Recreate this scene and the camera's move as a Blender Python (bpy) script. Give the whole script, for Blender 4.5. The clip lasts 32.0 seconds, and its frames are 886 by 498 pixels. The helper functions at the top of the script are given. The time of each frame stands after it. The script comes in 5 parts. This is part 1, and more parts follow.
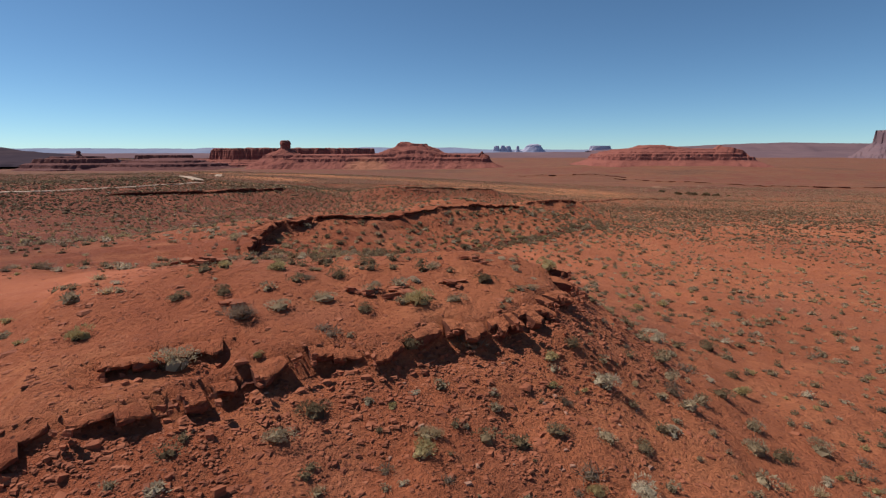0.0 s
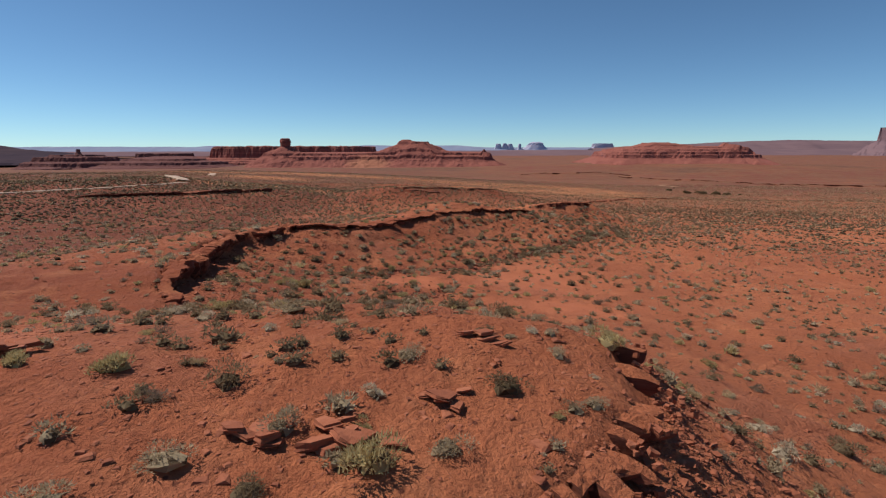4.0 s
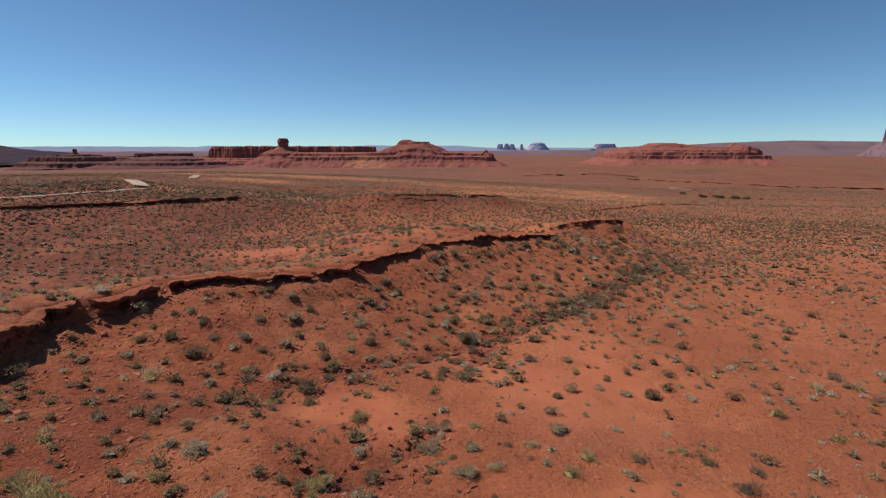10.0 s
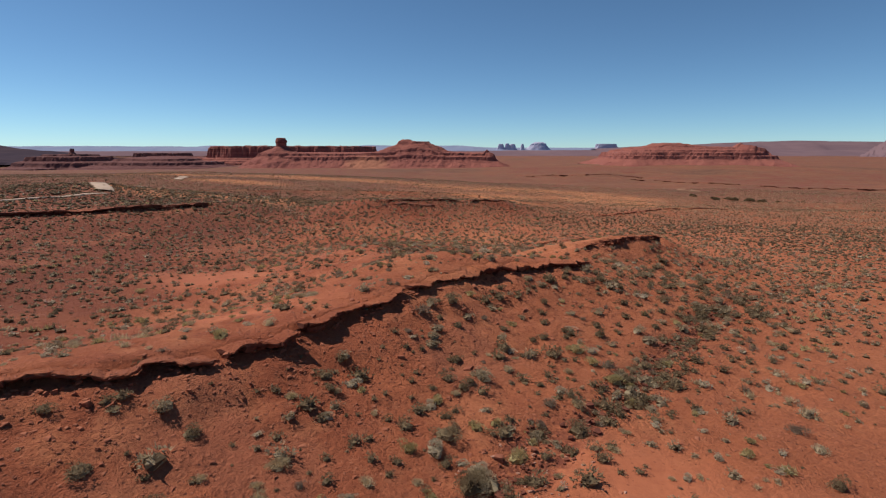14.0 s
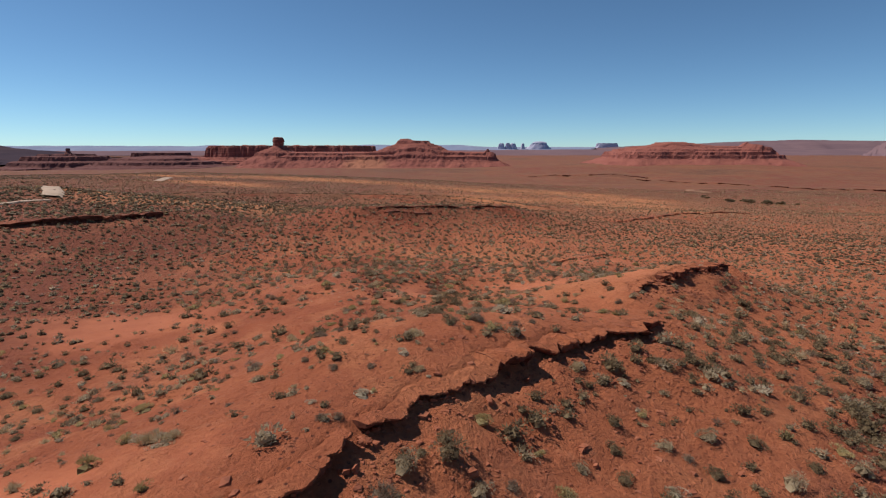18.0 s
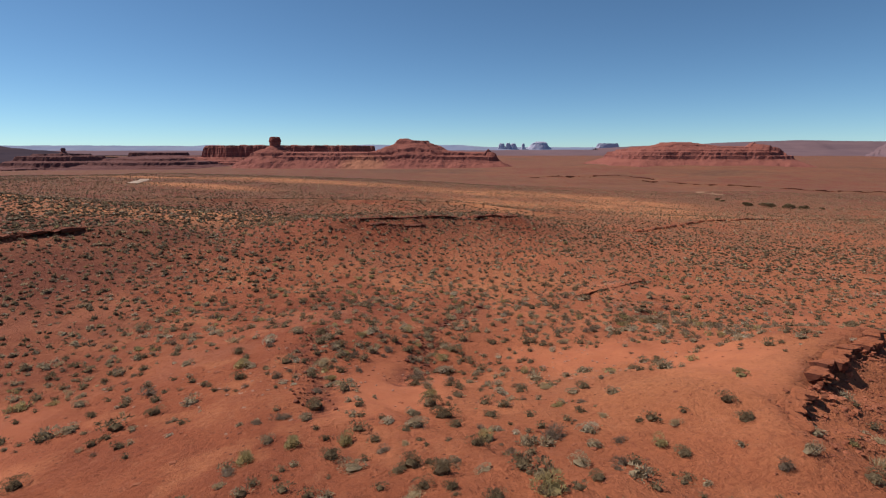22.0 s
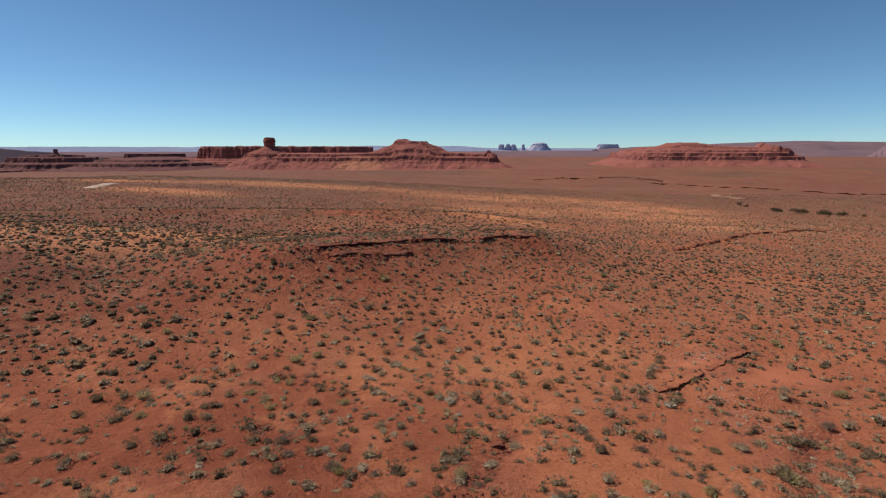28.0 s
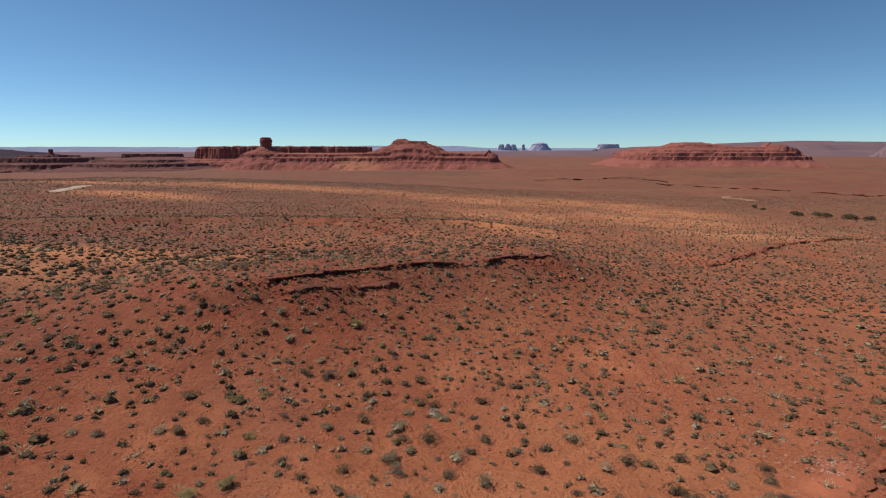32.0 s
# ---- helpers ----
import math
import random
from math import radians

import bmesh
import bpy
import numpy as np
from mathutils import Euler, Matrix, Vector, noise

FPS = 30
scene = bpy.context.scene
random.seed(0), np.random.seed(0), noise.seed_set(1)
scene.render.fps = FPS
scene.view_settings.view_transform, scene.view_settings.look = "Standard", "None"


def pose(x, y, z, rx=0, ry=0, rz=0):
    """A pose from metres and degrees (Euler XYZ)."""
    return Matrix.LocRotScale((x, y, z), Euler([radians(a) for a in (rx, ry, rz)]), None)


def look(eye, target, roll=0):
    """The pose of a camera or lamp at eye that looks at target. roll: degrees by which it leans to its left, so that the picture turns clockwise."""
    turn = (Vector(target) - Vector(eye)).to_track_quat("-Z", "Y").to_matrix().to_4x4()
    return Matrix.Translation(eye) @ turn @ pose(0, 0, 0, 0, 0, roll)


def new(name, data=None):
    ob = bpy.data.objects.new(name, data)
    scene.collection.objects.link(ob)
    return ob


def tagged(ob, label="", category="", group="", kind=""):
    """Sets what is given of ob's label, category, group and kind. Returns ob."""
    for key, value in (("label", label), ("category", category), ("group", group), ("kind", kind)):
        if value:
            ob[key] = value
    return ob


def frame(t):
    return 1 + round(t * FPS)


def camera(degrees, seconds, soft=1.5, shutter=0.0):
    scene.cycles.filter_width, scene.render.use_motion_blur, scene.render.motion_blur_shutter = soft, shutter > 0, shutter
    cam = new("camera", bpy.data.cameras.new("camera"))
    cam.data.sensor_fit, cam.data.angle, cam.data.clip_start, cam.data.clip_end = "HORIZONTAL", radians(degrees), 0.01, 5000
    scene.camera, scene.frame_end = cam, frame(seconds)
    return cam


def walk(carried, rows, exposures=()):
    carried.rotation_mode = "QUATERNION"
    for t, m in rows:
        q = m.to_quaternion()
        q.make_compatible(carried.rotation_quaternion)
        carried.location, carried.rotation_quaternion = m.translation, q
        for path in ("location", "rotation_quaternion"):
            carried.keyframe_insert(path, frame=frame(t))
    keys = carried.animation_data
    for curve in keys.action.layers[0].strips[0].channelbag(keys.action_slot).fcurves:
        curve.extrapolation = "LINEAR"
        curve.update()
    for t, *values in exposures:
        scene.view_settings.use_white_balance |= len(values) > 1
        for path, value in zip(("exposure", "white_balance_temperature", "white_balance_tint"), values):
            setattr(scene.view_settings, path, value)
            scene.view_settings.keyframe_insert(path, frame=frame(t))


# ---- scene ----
cam = camera(81.4, 32.0, soft=1.2)
METRES, EYE, TILT, LEAN, TURN = 120.0, 11.0, -10.6, 0.0, 0.0
ROWS = [
    (0.0, 0.0, 0.0, 0.0, 0.0, 0.0, -0.0),
    (0.5, 0.0003, 0.0073, 0.001, 0.02, -0.02, 0.0),
    (1.0, 0.0007, 0.0158, 0.0023, 0.05, -0.05, -0.01),
    (1.5, 0.0009, 0.0253, 0.004, 0.08, -0.08, 0.01),
    (2.0, 0.0014, 0.0355, 0.0058, 0.09, -0.11, 0.02),
    (2.5, 0.002, 0.0465, 0.0077, 0.12, -0.15, 0.03),
    (3.0, 0.0026, 0.0582, 0.0098, 0.15, -0.19, 0.04),
    (3.5, 0.0029, 0.0706, 0.0123, 0.18, -0.22, 0.05),
    (5.5, 0.0045, 0.1246, 0.0233, 0.26, -0.22, -0.03),
    (6.0, 0.0051, 0.139, 0.0262, 0.28, -0.22, -0.02),
    (6.5, 0.0058, 0.1534, 0.0293, 0.28, -0.22, -0.03),
    (7.0, 0.0065, 0.1678, 0.0324, 0.28, -0.21, -0.04),
    (7.5, 0.0074, 0.1825, 0.0353, 0.3, -0.19, -0.04),
    (8.0, 0.0083, 0.1971, 0.0382, 0.32, -0.19, -0.05),
    (8.5, 0.0091, 0.2117, 0.041, 0.32, -0.19, -0.07),
    (9.0, 0.0099, 0.2263, 0.044, 0.32, -0.2, -0.06),
    (9.5, 0.0107, 0.2407, 0.0469, 0.34, -0.19, -0.07),
    (10.0, 0.0115, 0.2551, 0.0499, 0.35, -0.2, -0.07),
    (10.5, 0.0124, 0.2697, 0.0528, 0.38, -0.2, -0.07),
    (11.0, 0.013, 0.2844, 0.0554, 0.38, -0.18, -0.07),
    (11.5, 0.0137, 0.2991, 0.0582, 0.4, -0.16, -0.1),
    (12.0, 0.0142, 0.3139, 0.0609, 0.4, -0.16, -0.11),
    (12.5, 0.0145, 0.3286, 0.0637, 0.42, -0.16, -0.12),
    (13.0, 0.0147, 0.3434, 0.0665, 0.42, -0.18, -0.13),
    (13.5, 0.0147, 0.3582, 0.0693, 0.42, -0.2, -0.12),
    (14.0, 0.0147, 0.3732, 0.0721, 0.42, -0.21, -0.12),
    (14.5, 0.0147, 0.3885, 0.075, 0.43, -0.21, -0.12),
    (16.5, 0.0156, 0.4523, 0.087, 0.43, -0.25, -0.1),
    (17.0, 0.0161, 0.4693, 0.0901, 0.45, -0.25, -0.1),
    (17.5, 0.0166, 0.4869, 0.0934, 0.45, -0.25, -0.11),
    (18.0, 0.0171, 0.5046, 0.0968, 0.45, -0.27, -0.09),
    (18.5, 0.0175, 0.5227, 0.1, 0.45, -0.27, -0.1),
    (19.0, 0.0182, 0.5411, 0.1033, 0.45, -0.26, -0.1),
    (19.5, 0.0189, 0.5596, 0.1067, 0.47, -0.27, -0.12),
    (20.0, 0.0194, 0.5771, 0.1099, 0.47, -0.25, -0.12),
    (20.5, 0.0201, 0.5959, 0.1134, 0.47, -0.25, -0.12),
    (21.0, 0.0207, 0.6147, 0.1169, 0.46, -0.25, -0.13),
    (21.5, 0.0213, 0.6333, 0.1205, 0.46, -0.25, -0.13),
    (22.0, 0.0219, 0.6519, 0.124, 0.46, -0.26, -0.15),
    (22.5, 0.0223, 0.6701, 0.1272, 0.46, -0.26, -0.14),
    (23.0, 0.0227, 0.6882, 0.1305, 0.44, -0.27, -0.13),
    (23.5, 0.0231, 0.7062, 0.1336, 0.46, -0.25, -0.13),
    (24.0, 0.0235, 0.7241, 0.1368, 0.45, -0.25, -0.12),
    (24.5, 0.0238, 0.7417, 0.1398, 0.45, -0.23, -0.12),
    (26.5, 0.0244, 0.8083, 0.1505, 0.38, -0.16, -0.13),
    (27.0, 0.0248, 0.8244, 0.1536, 0.4, -0.16, -0.12),
    (27.5, 0.0254, 0.8407, 0.157, 0.41, -0.16, -0.12),
    (28.0, 0.0257, 0.8569, 0.1604, 0.41, -0.15, -0.1),
    (28.5, 0.0264, 0.8731, 0.1636, 0.41, -0.15, -0.1),
    (29.0, 0.0272, 0.889, 0.167, 0.42, -0.15, -0.08),
    (29.5, 0.028, 0.9053, 0.1701, 0.43, -0.13, -0.09),
    (30.0, 0.0286, 0.9215, 0.1731, 0.41, -0.13, -0.09),
    (30.5, 0.0291, 0.9372, 0.1759, 0.42, -0.13, -0.07),
    (31.0, 0.0294, 0.9524, 0.1785, 0.42, -0.14, -0.07),
    (31.5, 0.0296, 0.9673, 0.1812, 0.41, -0.15, -0.08),
    (32.0, 0.0295, 0.9823, 0.1838, 0.4, -0.15, -0.08),
]
walk(cam, [(t, pose(0, 0, EYE, TILT, LEAN, TURN) @ pose(METRES * x, METRES * y, METRES * z, 90 + pitch, roll, yaw)) for t, x, y, z, yaw, pitch, roll in ROWS])

# ---- light ----
SUN_TURN, SUN_HEIGHT = radians(-72), radians(53)
world = bpy.data.worlds.new("sky")
scene.world = world
world.use_nodes = True
nodes, links = world.node_tree.nodes, world.node_tree.links
sky = nodes.new("ShaderNodeTexSky")
sky.sky_type, sky.sun_disc = "NISHITA", False
sky.sun_elevation, sky.sun_rotation = SUN_HEIGHT, SUN_TURN
sky.altitude, sky.air_density, sky.dust_density, sky.ozone_density = 2500, 0.8, 0.35, 4.0
nodes["Background"].inputs["Strength"].default_value = 0.097
clear = nodes.new("ShaderNodeMix")
clear.data_type, clear.blend_type = "RGBA", "MULTIPLY"
clear.inputs["Factor"].default_value, clear.inputs["B"].default_value = 1.0, (0.835, 1.015, 1.015, 1)
links.new(sky.outputs[0], clear.inputs["A"])
links.new(clear.outputs["Result"], nodes["Background"].inputs["Color"])
sun = new("sun", bpy.data.lights.new("sun", "SUN"))
sun.data.energy, sun.data.angle, sun.data.color = 4.85, radians(0.53), (1.0, 0.95, 0.88)
toward = Vector((math.sin(SUN_TURN) * math.cos(SUN_HEIGHT), math.cos(SUN_TURN) * math.cos(SUN_HEIGHT), math.sin(SUN_HEIGHT)))
sun.matrix_world = look(toward * 100, (0, 0, 0))


# ---- materials ----
ALBEDO = 0.85


class Mat:
    """A small helper to wire a procedural material."""

    def __init__(self, name, rough=0.95, specular=0.15):
        self.m = bpy.data.materials.new(name)
        self.m.use_nodes = True
        self.n, self.l = self.m.node_tree.nodes, self.m.node_tree.links
        self.b = self.n["Principled BSDF"]
        self.b.inputs["Roughness"].default_value = rough
        self.b.inputs["Specular IOR Level"].default_value = specular
        self.place = self.n.new("ShaderNodeNewGeometry").outputs["Position"]

    def scaled(self, sx, sy, sz):
        v = self.n.new("ShaderNodeVectorMath")
        v.operation = "MULTIPLY"
        self.l.new(self.place, v.inputs[0])
        v.inputs[1].default_value = (sx, sy, sz)
        return v.outputs[0]

    def noise(self, scale, detail=3.0, rough=0.55, where=None):
        t = self.n.new("ShaderNodeTexNoise")
        self.l.new(where or self.place, t.inputs["Vector"])
        t.inputs["Scale"].default_value, t.inputs["Detail"].default_value, t.inputs["Roughness"].default_value = scale, detail, rough
        return t.outputs["Fac"]

    def cells(self, scale, out="Distance", where=None):
        t = self.n.new("ShaderNodeTexVoronoi")
        self.l.new(where or self.place, t.inputs["Vector"])
        t.inputs["Scale"].default_value = scale
        return t.outputs[out]

    def ramp(self, fac, *stops):
        r = self.n.new("ShaderNodeValToRGB")
        while len(r.color_ramp.elements) < len(stops):
            r.color_ramp.elements.new(0.5)
        for e, (at, c) in zip(r.color_ramp.elements, stops):
            e.position, e.color = at, (*c, 1) if len(c) == 3 else c
        self.l.new(fac, r.inputs["Fac"])
        return r.outputs["Color"]

    def mask(self, fac, lo, hi):
        r = self.n.new("ShaderNodeMapRange")
        r.interpolation_type = "SMOOTHSTEP"
        self.l.new(fac, r.inputs["Value"])
        r.inputs["From Min"].default_value, r.inputs["From Max"].default_value = lo, hi
        return r.outputs["Result"]

    def mix(self, fac, a, b, kind="MIX"):
        x = self.n.new("ShaderNodeMix")
        x.data_type, x.blend_type = "RGBA", kind
        for socket, v in ((x.inputs["Factor"], fac), (x.inputs["A"], a), (x.inputs["B"], b)):
            if isinstance(v, (int, float)):
                socket.default_value = v
            elif isinstance(v, tuple):
                socket.default_value = (*v, 1)
            else:
                self.l.new(v, socket)
        return x.outputs["Result"]

    def math(self, op, a, b):
        x = self.n.new("ShaderNodeMath")
        x.operation = op
        for socket, v in zip(x.inputs, (a, b)):
            if isinstance(v, (int, float)):
                socket.default_value = v
            else:
                self.l.new(v, socket)
        return x.outputs[0]

    def axis(self, k):
        s = self.n.new("ShaderNodeSeparateXYZ")
        self.l.new(self.place, s.inputs[0])
        return s.outputs[k]

    def attribute(self, name):
        a = self.n.new("ShaderNodeAttribute")
        a.attribute_name = name
        return a.outputs["Fac"]

    def chance(self):
        return self.n.new("ShaderNodeObjectInfo").outputs["Random"]

    def island(self):
        return self.n.new("ShaderNodeNewGeometry").outputs["Random Per Island"]

    def bump(self, height, strength=0.4, distance=0.05):
        b = self.n.new("ShaderNodeBump")
        b.inputs["Strength"].default_value, b.inputs["Distance"].default_value = strength, distance
        self.l.new(height, b.inputs["Height"])
        self.l.new(b.outputs["Normal"], self.b.inputs["Normal"])

    def colour(self, c):
        """The base colour, brought down to the albedo of dry soil and rock under a strong sun."""
        c = self.mix(1.0, c, (ALBEDO, ALBEDO, ALBEDO), "MULTIPLY")
        self.l.new(c, self.b.inputs["Base Color"])
        return self.m


def soil_material():
    k = Mat("red_desert_soil")
    broad = k.noise(0.045, 4, 0.6)
    mid = k.noise(0.35, 5, 0.6)
    grain = k.noise(5.0, 4, 0.7)
    c = k.ramp(broad, (0.34, (0.265, 0.076, 0.037)), (0.5, (0.40, 0.125, 0.057)), (0.66, (0.51, 0.184, 0.084)))
    c = k.mix(k.math("MULTIPLY", k.mask(mid, 0.40, 0.68), 0.6), c, (0.32, 0.094, 0.046))
    # lighter, sandier spots a few metres wide
    c = k.mix(k.math("MULTIPLY", k.mask(k.noise(0.21, 5, 0.62), 0.50, 0.64), 0.55), c, (0.60, 0.235, 0.108))
    # a darker, browner soil on the western slopes, with lens falloff painted in
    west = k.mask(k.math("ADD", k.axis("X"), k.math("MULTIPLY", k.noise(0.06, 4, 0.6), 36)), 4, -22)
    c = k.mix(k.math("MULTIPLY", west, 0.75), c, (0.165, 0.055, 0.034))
    # looser, brighter sand on the eastern flats
    east = k.mask(k.math("ADD", k.axis("X"), k.math("MULTIPLY", k.noise(0.08, 4, 0.6), 30)), 6, 26)
    c = k.mix(k.math("MULTIPLY", east, 0.42), c, (0.58, 0.215, 0.098))
    # smooth silt in shallow pans
    c = k.mix(k.math("MULTIPLY", k.mask(k.noise(0.11, 3, 0.5), 0.56, 0.66), 0.6), c, (0.41, 0.150, 0.080))
    # bare red earth on the rise under the far ledge
    red = k.attribute("red_earth")
    c = k.mix(k.math("MULTIPLY", red, 0.72), c, (0.27, 0.070, 0.037))
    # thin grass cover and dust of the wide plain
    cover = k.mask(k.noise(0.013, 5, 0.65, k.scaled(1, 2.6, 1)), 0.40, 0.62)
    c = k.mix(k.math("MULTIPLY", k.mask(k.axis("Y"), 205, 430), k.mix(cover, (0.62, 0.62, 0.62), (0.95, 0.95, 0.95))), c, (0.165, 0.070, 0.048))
    # bare red clay farther out, in long streaks, with greyer scrub between
    streak = k.noise(0.012, 6, 0.65, k.scaled(0.45, 0.6, 1))
    out = k.mask(k.axis("Y"), 300, 520)
    c = k.mix(k.math("MULTIPLY", out, k.math("MULTIPLY", k.mask(streak, 0.47, 0.60), 0.85)), c, (0.205, 0.060, 0.046))
    c = k.mix(k.math("MULTIPLY", out, k.math("MULTIPLY", k.mask(streak, 0.46, 0.36), 0.8)), c, (0.098, 0.060, 0.044))
    # dry grass stubble between the shrubs of the farther terrace
    stubble = k.mask(k.noise(0.09, 6, 0.7), 0.36, 0.60)
    c = k.mix(k.math("MULTIPLY", k.mask(k.axis("Y"), 120, 225), k.math("MULTIPLY", stubble, 0.74)), c, (0.215, 0.122, 0.068))
    # blown pale sand farther out, in drifts
    drift = k.mask(k.noise(0.07, 7, 0.68, k.scaled(0.8, 1.2, 1)), 0.30, 0.52)
    c = k.mix(k.math("MULTIPLY", k.attribute("sand"), k.math("MULTIPLY", drift, 0.97)), c, (0.60, 0.258, 0.114))
    c = k.mix(k.math("MULTIPLY", k.mask(k.noise(1.6, 3, 0.6), 0.55, 0.75), 0.35), c, (0.49, 0.21, 0.11))
    # scattered chips of stone
    chips = k.cells(7.0)
    c = k.mix(k.math("MULTIPLY", k.mask(chips, 0.16, 0.07), k.mask(k.noise(0.5, 3), 0.45, 0.6)), c, (0.46, 0.22, 0.14))
    c = k.mix(k.math("MULTIPLY", k.mask(grain, 0.35, 0.75), 0.42), c, (0.17, 0.048, 0.026))
    # crumbly crust: dark hollows and paler crumbs a hand to a stride wide
    crumb = k.noise(1.9, 8, 0.8)
    c = k.mix(k.math("MULTIPLY", k.mask(crumb, 0.56, 0.70), 0.46), c, (0.165, 0.05, 0.028))
    c = k.mix(k.math("MULTIPLY", k.mask(crumb, 0.44, 0.32), 0.45), c, (0.52, 0.20, 0.105))
    # dark pebbles and crusts
    stones = k.cells(2.6)
    c = k.mix(k.math("MULTIPLY", k.mask(stones, 0.20, 0.10), k.mask(k.noise(0.23, 4, 0.6), 0.44, 0.58)), c, (0.135, 0.046, 0.028))
    # smooth silt pans and stony runnel beds
    pan = k.attribute("pan")
    c = k.mix(k.math("MULTIPLY", pan, 0.62), c, k.ramp(k.noise(0.6, 4, 0.6), (0.35, (0.37, 0.122, 0.060)), (0.65, (0.45, 0.156, 0.075))))
    c = k.mix(k.math("MULTIPLY", k.attribute("runnel"), k.mask(k.noise(1.8, 4, 0.7), 0.35, 0.6)), c, (0.20, 0.064, 0.038))
    # iron-rich: deeper red all over
    c = k.mix(1.0, c, (1.03, 0.945, 0.95), "MULTIPLY")
    rough = k.math("SUBTRACT", 1.0, k.math("MULTIPLY", pan, 0.85))
    k.bump(k.math("MULTIPLY", rough, k.math("ADD", k.math("MULTIPLY", grain, 0.7), k.math("MULTIPLY", k.noise(1.4, 7, 0.75), 2.0))), 1.0, 0.16)
    return k.colour(c)


def rock_material(name, dark, mid, light):
    k = Mat(name, 0.9, 0.2)
    beds = k.noise(2.2, 4, 0.6, k.scaled(0.25, 0.25, 3.0))
    c = k.ramp(beds, (0.3, dark), (0.5, mid), (0.72, light))
    c = k.mix(k.mask(k.noise(3.0, 4, 0.7), 0.5, 0.72), c, dark)
    c = k.mix(k.math("MULTIPLY", k.chance(), 0.5), c, mid)
    k.bump(k.math("ADD", k.noise(6, 5, 0.7), beds), 0.6, 0.06)
    return k.colour(c)


def cliff_material(name, dark, mid, light, slope, beds=0.22, drift=None, steep=(0.62, 0.86)):
    """Bedded sandstone on steep faces, debris on the slopes."""
    k = Mat(name, 0.95, 0.1)
    layer = k.noise(beds, 5, 0.65, k.scaled(0.02, 0.02, 1.0))
    c = k.ramp(layer, (0.30, dark), (0.45, mid), (0.56, light), (0.68, mid), (0.8, dark))
    c = k.mix(k.mask(k.noise(0.12, 5, 0.7), 0.45, 0.75), c, dark)
    up = k.n.new("ShaderNodeSeparateXYZ")
    k.l.new(k.n.new("ShaderNodeNewGeometry").outputs["True Normal"], up.inputs[0])
    debris = k.mix(k.mask(k.noise(0.07, 5, 0.7), 0.4, 0.7), slope, mid)
    c = k.mix(k.mask(up.outputs["Z"], *steep), c, debris)
    if drift:
        # a pale tongue of blown sand on the slope
        gap = k.n.new("ShaderNodeVectorMath")
        gap.operation = "DISTANCE"
        k.l.new(k.scaled(0.6, 0.35, 1.5), gap.inputs[0])
        gap.inputs[1].default_value = (drift[0] * 0.6, drift[1] * 0.35, drift[2] * 1.5)
        edge = k.math("ADD", gap.outputs["Value"], k.math("MULTIPLY", k.noise(0.05, 4, 0.6), 26))
        c = k.mix(k.math("MULTIPLY", k.mask(edge, 46, 24), 0.7), c, (0.47, 0.20, 0.115))
    k.bump(k.noise(0.35, 6, 0.7), 0.8, 1.5)
    return k.colour(c)


def leaf_material(name, dark, mid, light):
    k = Mat(name, 0.9, 0.1)
    c = k.ramp(k.noise(0.9, 2, 0.5), (0.32, dark), (0.5, mid), (0.68, light))
    c = k.mix(k.math("MULTIPLY", k.island(), 0.55), c, light)
    # thin leaves let some light through
    glow = k.n.new("ShaderNodeBsdfTranslucent")
    k.l.new(k.mix(1.0, c, (ALBEDO, ALBEDO, ALBEDO), "MULTIPLY"), glow.inputs["Color"])
    both = k.n.new("ShaderNodeMixShader")
    both.inputs["Fac"].default_value = 0.42
    k.l.new(k.b.outputs[0], both.inputs[1])
    k.l.new(glow.outputs[0], both.inputs[2])
    k.l.new(both.outputs[0], k.n["Material Output"].inputs["Surface"])
    return k.colour(c)


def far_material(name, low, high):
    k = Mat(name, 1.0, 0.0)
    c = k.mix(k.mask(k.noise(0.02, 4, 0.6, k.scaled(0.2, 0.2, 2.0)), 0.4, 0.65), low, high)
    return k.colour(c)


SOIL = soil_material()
ROCK = rock_material("red_sandstone", (0.085, 0.028, 0.019), (0.190, 0.060, 0.036), (0.33, 0.113, 0.064))
STONES = rock_material("loose_red_stones", (0.20, 0.062, 0.035), (0.34, 0.108, 0.056), (0.46, 0.165, 0.088))
PALE_ROCK = rock_material("pale_sandstone_chips", (0.30, 0.13, 0.085), (0.42, 0.21, 0.14), (0.52, 0.30, 0.22))
CLIFF = cliff_material("banded_mesa_rock", (0.170, 0.060, 0.054), (0.28, 0.093, 0.073), (0.36, 0.128, 0.098), (0.315, 0.108, 0.080), 0.3, (-140, 942, -12))
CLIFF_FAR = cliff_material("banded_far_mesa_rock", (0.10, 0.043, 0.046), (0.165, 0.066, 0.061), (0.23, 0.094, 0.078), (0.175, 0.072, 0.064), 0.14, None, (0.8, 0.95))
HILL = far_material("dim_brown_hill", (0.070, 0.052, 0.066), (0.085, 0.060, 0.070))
# Distance haze is put into these three colours; spires paler to offset shade
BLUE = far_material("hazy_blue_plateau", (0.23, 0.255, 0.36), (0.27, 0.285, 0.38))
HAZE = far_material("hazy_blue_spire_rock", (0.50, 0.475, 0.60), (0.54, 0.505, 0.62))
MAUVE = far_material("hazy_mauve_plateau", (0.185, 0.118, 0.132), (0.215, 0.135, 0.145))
TRACK = Mat("pale_dirt_track")
TRACK = TRACK.colour(TRACK.ramp(TRACK.noise(0.3, 4, 0.6), (0.3, (0.42, 0.29, 0.21)), (0.7, (0.54, 0.39, 0.29))))
WASH = Mat("dull_wash_sand")
